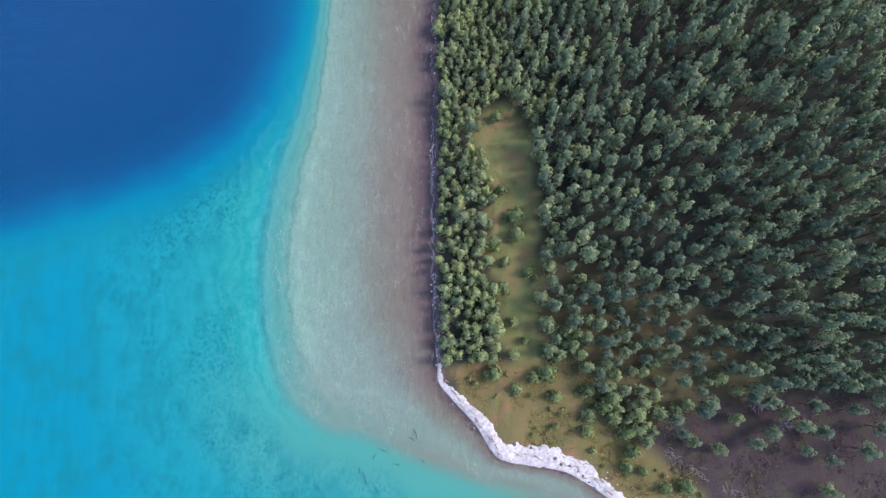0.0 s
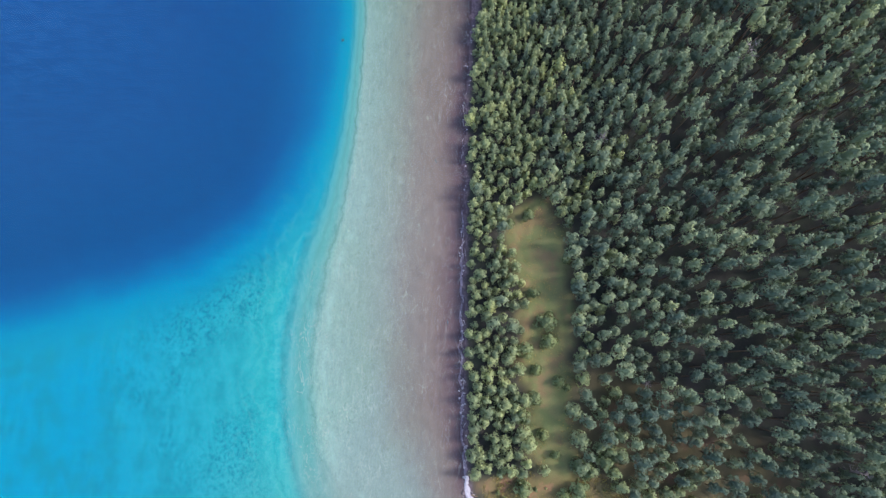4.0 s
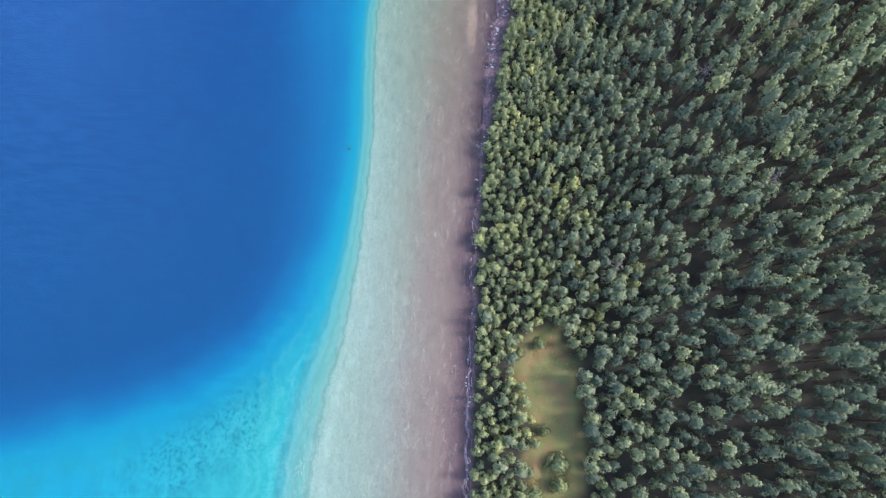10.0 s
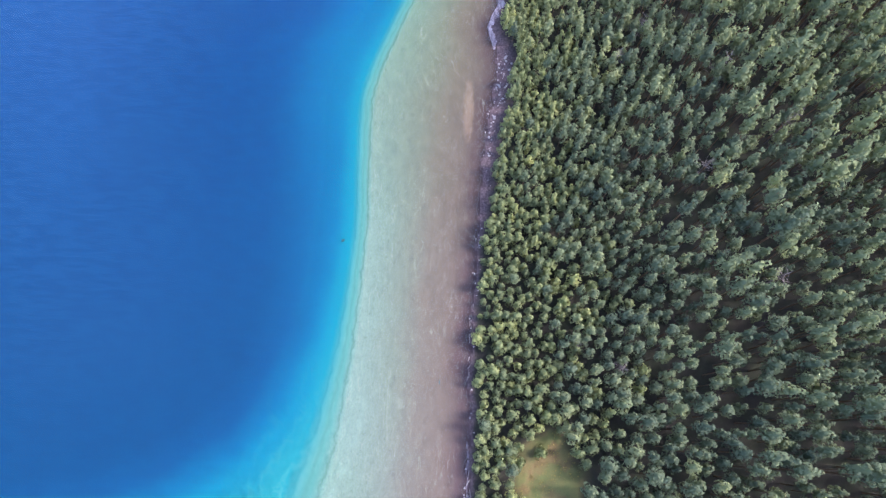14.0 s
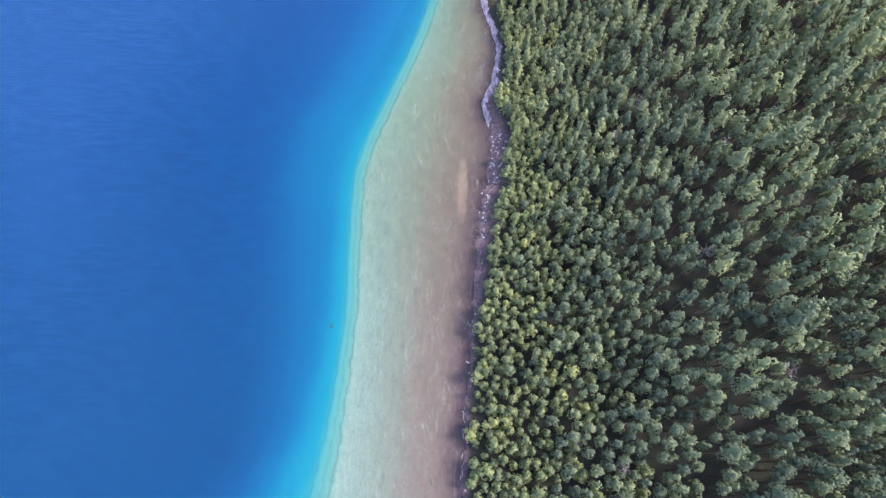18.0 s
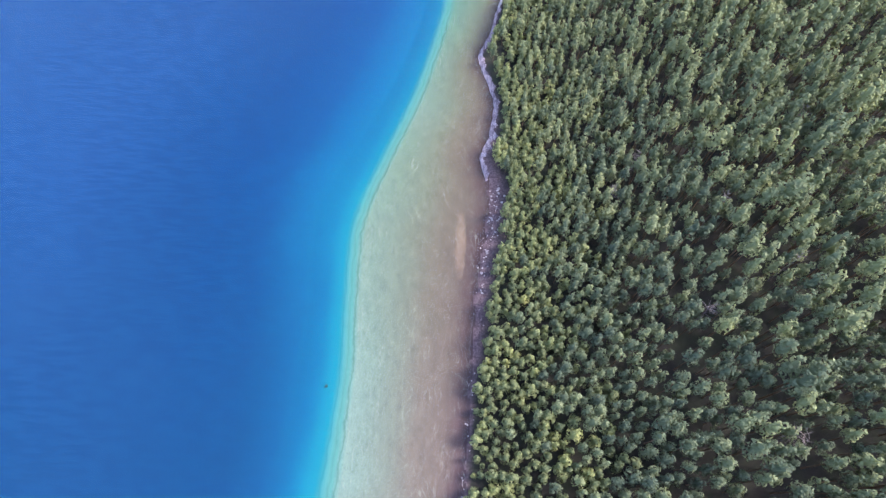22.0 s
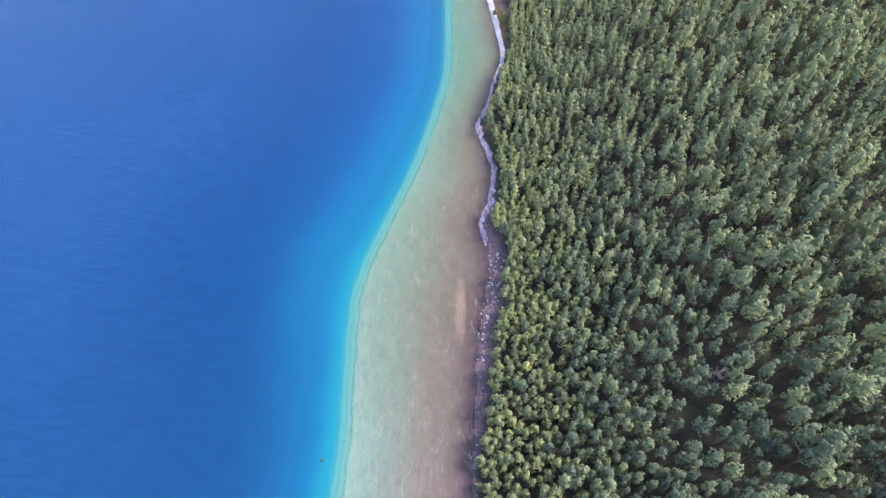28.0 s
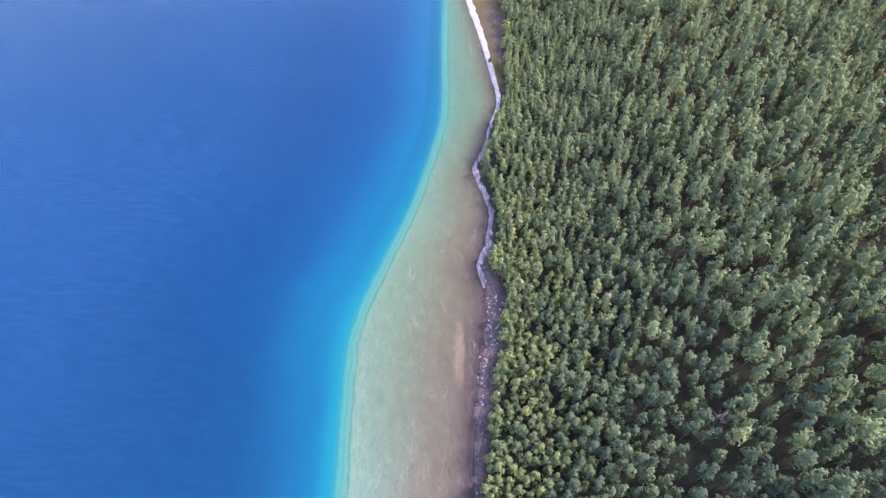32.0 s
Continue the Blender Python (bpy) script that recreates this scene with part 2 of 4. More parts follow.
    # old shorelines drawn round the shelf, fading outwards
    crease = m.math("SINE", m.math("ADD", m.math("MULTIPLY", edge, 1.5), m.math("MULTIPLY", m.noise(0.09, 5, None, 0.7), 34.0)))
    fade = m.math("MULTIPLY", m.span(edge, 15, 2), m.math("MULTIPLY", m.span(far_y, 75, 40), m.span(far_y, -16, -4)))
    far = m.mix(m.math("MULTIPLY", m.span(crease, 0.72, 1.0, 0, 0.32), fade), far, bed(26, 140, 164))
    far = m.mix(m.math("MULTIPLY", m.span(crease, -0.6, -1.0, 0, 0.3), fade), far, bed(120, 208, 206))
    # the shelf, from its edge to the shore
    u = m.math("DIVIDE", shore, m.math("SUBTRACT", shore, edge))
    u = m.math("ADD", u, m.math("MULTIPLY", m.math("SUBTRACT", broad, 0.5), 0.12))
    shelf = m.ramp(u, [(0.0, bed(100, 84, 96)), (0.06, bed(122, 102, 110)), (0.18, bed(146, 132, 130)), (0.38, bed(154, 146, 142)), (0.56, bed(154, 166, 160)),
                       (0.75, bed(156, 182, 178)), (0.9, bed(160, 192, 188)), (1.0, bed(148, 190, 186))])
    xyz = m.add("SeparateXYZ", Vector=m.add("TexCoord").outputs["Object"])
    south = m.span(xyz.outputs[1], 85, 15)
    shelf = m.mix(m.math("MULTIPLY", south, m.span(u, 0.1, 0.45, 0.0, 0.75)), shelf, m.ramp(u, [(0.1, bed(140, 136, 138)), (0.3, bed(146, 154, 156)), (0.52, bed(154, 180, 182)), (0.8, bed(158, 194, 194))]))
    north = m.math("MULTIPLY", m.span(xyz.outputs[1], 95, 150), 0.75)
    shelf = m.mix(north, shelf, m.ramp(u, [(0.0, bed(104, 84, 92)), (0.1, bed(128, 112, 108)), (0.3, bed(145, 139, 125)), (0.52, bed(146, 158, 140)), (0.85, bed(146, 174, 162))]))
    tip = m.span(xyz.outputs[1], 165, 215)
    shelf = m.mix(tip, shelf, m.ramp(u, [(0.0, bed(112, 96, 96)), (0.1, bed(132, 122, 110)), (0.28, bed(134, 152, 132)), (0.8, bed(120, 168, 156))]))
    shelf = m.mix(m.span(far_y, 55, 110), shelf, m.mix(1.0, shelf, (0.84, 0.87, 0.85, 1), "MULTIPLY"))
    # pale sand bar close to the stony bank
    bar = m.math("ADD", m.math("POWER", m.math("DIVIDE", m.math("ADD", xyz.outputs[0], 3.6), 1.3), 2.0), m.math("POWER", m.math("DIVIDE", m.math("SUBTRACT", xyz.outputs[1], 130), 9.0), 2.0))
    bar = m.math("ADD", bar, m.math("MULTIPLY", m.math("SUBTRACT", m.noise(0.5, 4), 0.5), 1.6))
    shelf = m.mix(m.span(bar, 1.2, 0.2, 0, 0.55), shelf, bed(184, 164, 148))
    green = m.noise(0.035, 3, m.where((1, 0.5, 1)))
    shelf = m.mix(m.span(green, 0.5, 0.68, 0, 0.4), shelf, m.mix(1.0, shelf, (0.88, 1.02, 0.84, 1), "MULTIPLY"))
    shelf = m.mix(m.span(fine, 0.34, 0.66), m.mix(1.0, shelf, (0.91, 0.915, 0.92, 1), "MULTIPLY"), m.mix(1.0, shelf, (1.08, 1.07, 1.05, 1), "MULTIPLY"))
    grit = m.noise(3.4, 5, m.where((1, 0.55, 1)), 0.8)
    shelf = m.mix(m.span(grit, 0.3, 0.7), m.mix(1.0, shelf, (0.82, 0.83, 0.84, 1), "MULTIPLY"), m.mix(1.0, shelf, (1.16, 1.15, 1.13, 1), "MULTIPLY"))
    mott = m.noise(1.9, 5, m.where((1, 0.6, 1)), 0.75)
    shelf = m.mix(m.span(mott, 0.56, 0.66, 0, 0.75), shelf, m.mix(1.0, shelf, (0.72, 0.74, 0.74, 1), "MULTIPLY"))
    tracks = m.noise(0.4, 2, m.where((1, 0.25, 1), -8), 0.5, 1.5)
    tracks = m.span(m.math("ABSOLUTE", m.math("SUBTRACT", tracks, 0.5)), 0.012, 0.0, 0, 0.35)
    shelf = m.mix(tracks, shelf, bed(196, 206, 200))
    flecks = m.noise(2.3, 4, m.where((1, 0.7, 1), 20), 0.7)
    shelf = m.mix(m.span(flecks, 0.58, 0.68, 0, 0.7), shelf, m.mix(1.0, shelf, (1.28, 1.28, 1.26, 1), "MULTIPLY"))
    # ridges along the edge of the shelf
    ring = m.attr("ring")
    shelf = m.mix(m.math("MULTIPLY", spit, m.span(u, 0.3, 0.9, 0, 0.8)), shelf, bed(146, 149, 144))
    shelf = m.mix(m.math("MULTIPLY", m.span(ring, -3.4, -1.8, 0, 0.72), m.span(spit, 0.0, 1.0, 1.0, 0.0)), shelf, bed(84, 178, 180))
    ridge = m.ramp(m.span(m.math("ADD", ring, m.math("MULTIPLY", m.math("SUBTRACT", m.noise(0.3, 4), 0.5), 1.8)), -6.0, 1.0),
                   [(0.0, (1, 1, 1, 1)), (0.44, (1.05, 1.05, 1.05, 1)), (0.485, (0.7, 0.75, 0.75, 1)), (0.53, (0.98, 1.0, 1.0, 1)), (0.6, (1.04, 1.05, 1.05, 1)), (0.66, (0.86, 0.9, 0.9, 1)),
                    (0.72, (1.03, 1.04, 1.04, 1)), (0.81, (1.02, 1.03, 1.03, 1)), (0.855, (0.62, 0.72, 0.74, 1)), (0.9, (1.0, 1.02, 1.02, 1)), (1.0, (0.85, 0.96, 1.0, 1))])
    ridge = m.mix(m.span(far_y, 80, 15, 0.0, 0.35), ridge, (1, 1, 1, 1))
    ridge = m.mix(m.span(far_y, 8, -8, 0.0, 0.85), ridge, (1, 1, 1, 1))
    shelf = m.mix(1.0, shelf, ridge, "MULTIPLY")
    # worn creases and pale crests round the southern shelf
    curl = m.math("ADD", edge, m.math("MULTIPLY", m.math("SUBTRACT", m.noise(0.13, 7, None, 0.68), 0.5), 6.0))
    south_edge = m.math("MULTIPLY", m.math("MULTIPLY", m.span(far_y, 70, 35), m.span(far_y, -11, -3, 0.15, 1.0)), m.span(m.noise(0.22, 4), 0.4, 0.62))
    for at_, wide, strong, dark in ((-8.2, 1.2, 0.5, 0), (-6.4, 0.5, 0.3, 1), (-3.6, 0.5, 0.35, 1), (-1.2, 0.6, 0.35, 0)):
        line = m.span(m.math("ABSOLUTE", m.math("SUBTRACT", curl, at_)), wide, 0.0, 0, strong)
        shelf = m.mix(m.math("MULTIPLY", line, south_edge), shelf, bed(60, 138, 142) if dark else bed(176, 214, 210))
    for at_, wide, strong, dark in ((0.4, 0.8, 0.5, 1), (1.9, 0.5, 0.35, 0)):
        line = m.span(m.math("ABSOLUTE", m.math("SUBTRACT", curl, at_)), wide, 0.0, 0, strong)
        far = m.mix(m.math("MULTIPLY", line, south_edge), far, bed(28, 128, 146) if dark else bed(120, 208, 206))
    scratch = m.noise(0.5, 4, m.where((1, 0.4, 1), 12), 0.55, 2.2)
    scratch = m.span(m.math("ABSOLUTE", m.math("SUBTRACT", scratch, 0.5)), 0.024, 0.0, 0, 0.8)
    scratch = m.math("MULTIPLY", scratch, m.math("MULTIPLY", m.span(far_y, 60, 25), m.math("MULTIPLY", m.span(u, 0.3, 0.5), m.span(m.noise(0.12, 3), 0.42, 0.6))))
    shelf = m.mix(scratch, shelf, bed(190, 206, 204))
    sharp, broad_edge = m.span(m.attr("ring"), -1.3, 0.9), m.span(edge, -1.2, 1.8)
    where = m.math("ADD", m.math("MULTIPLY", sharp, m.math("SUBTRACT", 1.0, spit)), m.math("MULTIPLY", broad_edge, spit))
    c = m.mix(where, shelf, far)
    m.put(m.bsdf.inputs["Base Color"], c)
    m.put(m.bsdf.inputs["Roughness"], 1.0)
    m.put(m.bsdf.inputs["Specular IOR Level"], 0.0)
    m.put(m.bsdf.inputs["Normal"], m.bump(m.math("ADD", fine, mott), 0.25, 0.08))
    return m.mat


def ground_material():
    m = Nodes("ground")
    grass, heath, shore = m.attr("grass"), m.attr("heath"), m.attr("shore")
    n1, n2, n3 = m.noise(0.35, 5), m.noise(2.2, 6, None, 0.7), m.noise(9.0, 4)
    wood = m.mix(m.span(n1, 0.4, 0.62), lin(45, 43, 43), lin(47, 51, 43))
    wood = m.mix(m.span(n2, 0.45, 0.7, 0, 0.7), wood, lin(58, 54, 54))
    lawn = m.mix(m.span(n1, 0.42, 0.6), lin(87, 80, 54), lin(93, 79, 58))
    lawn = m.mix(m.span(n2, 0.4, 0.65, 0, 0.6), lawn, lin(80, 75, 46))
    lawn = m.mix(m.span(m.noise(0.22, 4), 0.56, 0.66, 0, 0.7), lawn, lin(112, 80, 66))
    lawn = m.mix(m.attr("lush"), lawn, m.mix(m.span(n1, 0.36, 0.62), lin(84, 90, 58), lin(98, 94, 64)))
    lawn = m.mix(m.math("MULTIPLY", m.attr("lush"), m.span(m.noise(0.24, 5), 0.5, 0.62, 0, 0.65)), lawn, lin(102, 80, 62))
    moor = m.mix(m.span(n2, 0.38, 0.62), lin(44, 36, 41), lin(58, 48, 53))
    moor = m.mix(m.span(n1, 0.5, 0.66, 0, 0.6), moor, lin(60, 60, 42))
    bank = m.mix(m.span(n2, 0.4, 0.62), lin(66, 54, 62), lin(98, 84, 92))
    c = m.mix(grass, wood, lawn)
    c = m.mix(heath, c, moor)
    c = m.mix(m.attr("bank"), c, bank)
    c = m.mix(m.span(n3, 0.4, 0.66, 0, 0.5), c, m.mix(1.0, c, (0.6, 0.6, 0.6, 1), "MULTIPLY"))
    m.put(m.bsdf.inputs["Base Color"], c)
    m.put(m.bsdf.inputs["Roughness"], 0.95)
    m.put(m.bsdf.inputs["Specular IOR Level"], 0.1)
    m.put(m.bsdf.inputs["Normal"], m.bump(m.math("ADD", n2, n3), 0.6, 0.15))
    return m.mat


def water_material():
    """Clear water: what lies under it shows through, and the sky is mirrored by Fresnel."""
    m = Nodes("water")
    at = m.where((0.28, 1, 1), -4)
    h = m.math("ADD", m.noise(1.7, 2.0, at, 0.5, 0.2), m.math("MULTIPLY", m.noise(0.07, 1, at), 1.6))
    normal = m.bump(h, 0.7, 0.2)
    gloss = m.add("BsdfAnisotropic", Roughness=0.06, Normal=normal)
    fres = m.add("Fresnel", IOR=1.33, Normal=normal)
    mixer = m.add("MixShader")
    m.put(mixer.inputs[0], fres.outputs[0])
    # wind-ripple shading painted into the transparency colour, away from the sheltered shelf
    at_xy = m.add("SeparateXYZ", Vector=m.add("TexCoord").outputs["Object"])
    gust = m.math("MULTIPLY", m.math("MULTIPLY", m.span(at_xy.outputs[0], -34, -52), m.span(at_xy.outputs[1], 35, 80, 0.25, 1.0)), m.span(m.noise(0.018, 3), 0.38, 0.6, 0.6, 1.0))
    ripple_shade = m.span(m.noise(0.95, 2, m.where((0.2, 1, 1), -5), 0.5, 0.5), 0.44, 0.56)
    tint = m.mix(m.math("MULTIPLY", ripple_shade, gust), (1, 1, 1, 1), (0.74, 0.82, 0.87, 1))
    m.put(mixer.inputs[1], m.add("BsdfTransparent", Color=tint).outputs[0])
    m.put(mixer.inputs[2], gloss.outputs[0])
    m.put(m.out.inputs["Surface"], mixer.outputs[0])
    return m.mat


def shingle_material():
    """Lilac shingle thrown up in streaks along the water."""
    m = Nodes("lilac_shingle")
    streak, grain, patch = m.noise(1.6, 5, m.where((1, 0.22, 1), -4), 0.65, 0.4), m.noise(4.5, 5, None, 0.75), m.noise(0.35, 4)
    c = m.mix(m.span(streak, 0.42, 0.6), lin(84, 75, 90), lin(148, 137, 152))
    c = m.mix(m.span(patch, 0.42, 0.62, 0, 0.7), c, lin(98, 88, 102))
    c = m.mix(m.span(grain, 0.56, 0.66, 0, 0.8), c, lin(178, 170, 178))
    c = m.mix(m.span(grain, 0.44, 0.36, 0, 0.7), c, lin(66, 58, 68))
    m.put(m.bsdf.inputs["Base Color"], c)
    m.put(m.bsdf.inputs["Roughness"], 0.95)
    m.put(m.bsdf.inputs["Specular IOR Level"], 0.2)
    m.put(m.bsdf.inputs["Normal"], m.bump(m.math("ADD", streak, grain), 0.7, 0.1))
    return m.mat


def leaf_material(name, dark, light, tip):
    """Needles and leaves: colour varies from tree to tree and from tuft to tuft, and light comes through."""
    m = Nodes(name)
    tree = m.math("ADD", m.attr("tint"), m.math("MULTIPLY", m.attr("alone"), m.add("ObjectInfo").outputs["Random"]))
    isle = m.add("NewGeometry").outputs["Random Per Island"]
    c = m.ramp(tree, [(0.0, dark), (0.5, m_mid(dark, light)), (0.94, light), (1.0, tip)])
    c = m.mix(1.0, c, m.ramp(isle, [(0.0, (0.86, 0.87, 0.87, 1)), (0.7, (1.0, 1.0, 1.0, 1)), (1.0, (1.15, 1.13, 1.08, 1))]), "MULTIPLY")
    diff = m.add("BsdfDiffuse", Color=c)
    thru = m.add("BsdfTranslucent", Color=m.mix(1.0, c, (1.1, 1.12, 0.86, 1), "MULTIPLY"))
    mixer = m.add("MixShader")
    mixer.inputs[0].default_value = 0.45
    m.put(mixer.inputs[1], diff.outputs[0]), m.put(mixer.inputs[2], thru.outputs[0])
    m.put(m.out.inputs["Surface"], mixer.outputs[0])
    return m.mat


def m_mid(a, b):
    return tuple((p + q) / 2 for p, q in zip(a, b))


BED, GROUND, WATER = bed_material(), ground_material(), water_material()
PINE = leaf_material("pine_needles", lin(85, 96, 86), lin(121, 129, 104), lin(136, 140, 107))
YOUNG = leaf_material("young_foliage", lin(102, 111, 90), lin(130, 136, 101), lin(144, 148, 106))
BUSH = leaf_material("shrub_foliage", lin(102, 111, 84), lin(124, 131, 94), lin(136, 140, 98))
DEAD = simple("grey_twigs", lin(88, 81, 86), lin(118, 110, 114), 3.0)
SUNKEN = simple("waterlogged_wood", lin(30, 66, 78), lin(46, 88, 98), 3.0)
BARK = simple("bark", lin(92, 76, 62), lin(120, 96, 78), 4.0)
SAND = simple("white_sand", lin(128, 121, 130), lin(168, 160, 167), 1.6, 0.95, 0.5, 0.025)
GRAVEL = simple("lilac_gravel", lin(82, 73, 86), lin(116, 105, 118), 2.2, 0.95, 0.5, 0.06)
SHINGLE = shingle_material()
STONE = simple("pale_stone", lin(112, 104, 112), lin(158, 150, 156), 2.5, 0.9, 0.5, 0.04, 0.2)
DARKSTONE = simple("dark_stone", lin(62, 54, 60), lin(92, 82, 88), 2.5, 0.9, 0.5, 0.04, 0.2)
DRIFT = simple("driftwood", lin(120, 110, 118), lin(150, 142, 146), 5.0, 0.9, 0.5, 0.02, 0.15)
HEATHER = leaf_material("heather", lin(70, 57, 60), lin(90, 75, 76), lin(96, 92, 72))
GRASS = leaf_material("grass", lin(104, 98, 62), lin(122, 110, 72), lin(136, 118, 80))


# ---- mesh helpers ----
def mesh_of(name, verts, faces, materials, attributes=(), smooth=True):
    """A mesh from arrays: faces is an array with one row of corner numbers a face."""
    verts, faces = np.asarray(verts, np.float32), np.asarray(faces, np.int32)
    me = bpy.data.meshes.new(name)
    n, k = faces.shape
    me.vertices.add(len(verts))
    me.vertices.foreach_set("co", verts.ravel())
    me.loops.add(n * k)
    me.loops.foreach_set("vertex_index", faces.ravel())
    me.polygons.add(n)
    me.polygons.foreach_set("loop_start", np.arange(n, dtype=np.int32) * k)
    me.polygons.foreach_set("loop_total", np.full(n, k, np.int32))
    me.polygons.foreach_set("use_smooth", np.full(n, smooth))
    for key, values in attributes:
        me.attributes.new(key, "FLOAT", "POINT").data.foreach_set("value", np.asarray(values, np.float32))
    for mat in materials if isinstance(materials, (list, tuple)) else [materials]:
        me.materials.append(mat)
    me.update(calc_edges=True)
    return me


def part(name, me, parent, label=""):
    ob = new(name, me)
    ob.parent = parent
    return tagged(ob, label)


def tube(points, radii, sides=6):
    """Vertices and quads of a tapered tube along points, its end closed by narrowing."""
    pts, vs, fs = [Vector(p) for p in points], [], []
    for i, p in enumerate(pts):
        ahead = (pts[min(i + 1, len(pts) - 1)] - pts[max(i - 1, 0)]).normalized()
        a = ahead.orthogonal().normalized()
        b = ahead.cross(a)
        for k in range(sides):
            w = 2 * math.pi * k / sides
            vs.append(p + (a * math.cos(w) + b * math.sin(w)) * radii[i])
    for i in range(len(pts) - 1):
        for k in range(sides):
            j = (k + 1) % sides
            fs.append((i * sides + k, i * sides + j, (i + 1) * sides + j, (i + 1) * sides + k))
    return np.array([tuple(v) for v in vs]), np.array(fs)


def joined(pieces):
    """One pair of arrays from several (vertices, faces) with the same corner count."""
    vs, fs, at = [], [], 0
    for v, f in pieces:
        vs.append(v), fs.append(np.asarray(f) + at)
        at += len(v)
    return np.vstack(vs), np.vstack(fs)


# ---- land, lakebed and water ----
def terrain():
    def axis(dense, mid, far):
        (a, b, s), (c, d, s2) = dense, mid
        core = np.concatenate([np.arange(c, a, s2), np.arange(a, b, s), np.arange(b, d + 0.1, s2)])
        out = np.geomspace(6, far, 16)
        return np.concatenate([core[0] - out[::-1], core, core[-1] + out])

    xs = axis((-44, 14, 0.5), (-200, 190, 1.6), 2600)
    ys = axis((-34, 236, 0.8), (-80, 320, 1.4), 2600)
    x, y = (a.ravel() for a in np.meshgrid(xs, ys))
    shore = shore_distance(x, y)
    edge = signed(x, y, shelf_line, LAND_SIDE)
    deep = signed(x, y, deep_line, [(-2000, -2500), (2500, -2500), (2500, 1500)])
    edge = np.minimum(edge, shore - 1.0)
    deep = np.minimum(deep, edge - 1.0)
    u = np.clip(shore / np.maximum(shore - edge, 0.01), 0, 1)
    shelf = -0.03 - 0.85 * u ** 0.8 + 0.05 * wavy(x, y, 11, 4.0) * np.clip(u * 4, 0, 1)
    v = np.clip(edge / np.maximum(edge - deep, 0.01), 0, 1)
    slope = -0.95 - 1.6 * v
    bed = np.where(edge < 0, shelf, np.where(deep < 0, slope, -2.55 - 8 * (1 - np.exp(-np.maximum(deep, 0) / 140))))
    d = -shore
    rough = 0.10 * wavy(x, y, 21, 2.4) + 0.25 * wavy(x, y, 22, 14.0)
    z = np.where(d > 0, land_height(d) + rough * np.clip((d - 1.5) / 4, 0, 1), bed)
    ring = edge / np.interp(y, [-14, 0, 40, 60, 90], [1.3, 2.1, 2.1, 1.5, 1.0])
    nx = len(xs)
    i = (np.arange(len(ys) - 1)[:, None] * nx + np.arange(nx - 1)).ravel()
    quads = np.stack([i, i + 1, i + nx + 1, i + nx], 1)
    wet = (shore[quads] > 0).any(1)

    def sheet(name, keep, mat, attributes):
        used, back = np.unique(quads[keep], return_inverse=True)
        me = mesh_of(name, np.stack([x, y, z], 1)[used], back.reshape(-1, 4), mat, [(k, a[used]) for k, a in attributes])
        return new(name, me)

    tagged(sheet("lakebed", wet, BED, [("shore", np.maximum(shore, 0)), ("edge", edge), ("deep", deep), ("ring", ring)]),
           "pale marl lake floor with a shallow shelf and steep drop-off", "lakebed", kind="structure")
    grass = np.maximum.reduce([polygon_mask(x, y, p, 2.5) for p in (CLEARING, MEADOW)])
    grass = np.maximum(grass, 0.8 * polygon_mask(x, y, MEADOW_NORTH, 2.5))
    grass = np.maximum(grass, 0.5 * polygon_mask(x, y, OPEN_WOOD, 6.0))
    bank = np.maximum(np.clip(1.6 - d / bank_width(y), 0, 1), 0.8 * polygon_mask(x, y, HEATH_NORTH, 4.0))
    tagged(sheet("ground", ~wet, GROUND, [("shore", d), ("grass", grass), ("heath", np.maximum(polygon_mask(x, y, HEATH, 4.0), 0.2 * polygon_mask(x, y, MEADOW_NORTH, 3.0))), ("bank", bank), ("lush", polygon_mask(x, y, CLEARING, 3.0))]),
           "mossy brown forest floor with grassy clearings along the lake", "ground", kind="structure")


def bank_width(y):
    """Bare stony strip between the water and the trees."""
    return np.interp(y, [-30, 0, 95, 108, 122, 145, 155, 168, 300], [0.8, 0.9, 1.0, 2.6, 3.3, 4.6, 2.4, 0.8, 0.8])


terrain()
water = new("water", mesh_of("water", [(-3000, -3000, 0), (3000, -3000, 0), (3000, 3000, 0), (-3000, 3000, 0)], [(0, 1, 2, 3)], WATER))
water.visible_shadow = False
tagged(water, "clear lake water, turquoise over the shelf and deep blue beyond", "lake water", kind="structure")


# ---- trees ----
def puff(r, centre, size, n, leaf, way, mid):
    """n small leaf tufts (folded quads) over the outer side of an ellipsoid; way: out of the crown, mid: the crown's middle."""
    u = r.normal(size=(n * 4, 3))
    u /= np.linalg.norm(u, axis=1)[:, None]
    u = u[u @ way > -0.25][:n]
    out = u / np.array(size)
    out /= np.linalg.norm(out, axis=1)[:, None]
    reach = np.where(r.uniform(0, 1, len(u)) < 0.25, r.uniform(1.05, 1.38, len(u)), r.uniform(0.8, 1.08, len(u)))
    at = np.array(centre) + u * size * reach[:, None]
    whole = at - mid
    whole /= np.linalg.norm(whole, axis=1)[:, None]
    nor = 0.7 * out + 0.35 * whole + r.normal(scale=0.24, size=out.shape)
    nor /= np.linalg.norm(nor, axis=1)[:, None]
    a = np.cross(nor, r.normal(size=nor.shape))
    a /= np.linalg.norm(a, axis=1)[:, None]
    b = np.cross(nor, a)
    s = leaf * r.uniform(0.65, 1.35, (len(u), 1))
    quad = np.stack([at - a * s * 0.6 - b * s * 0.25, at + a * s * 0.25 - b * s * 0.42 + nor * s * 0.1, at + a * s * 0.6 + b * s * 0.28,
                     at - a * s * 0.2 + b * s * 0.42 + nor * s * 0.1], 1)
    return quad.reshape(-1, 3), np.arange(len(u) * 4).reshape(-1, 4)


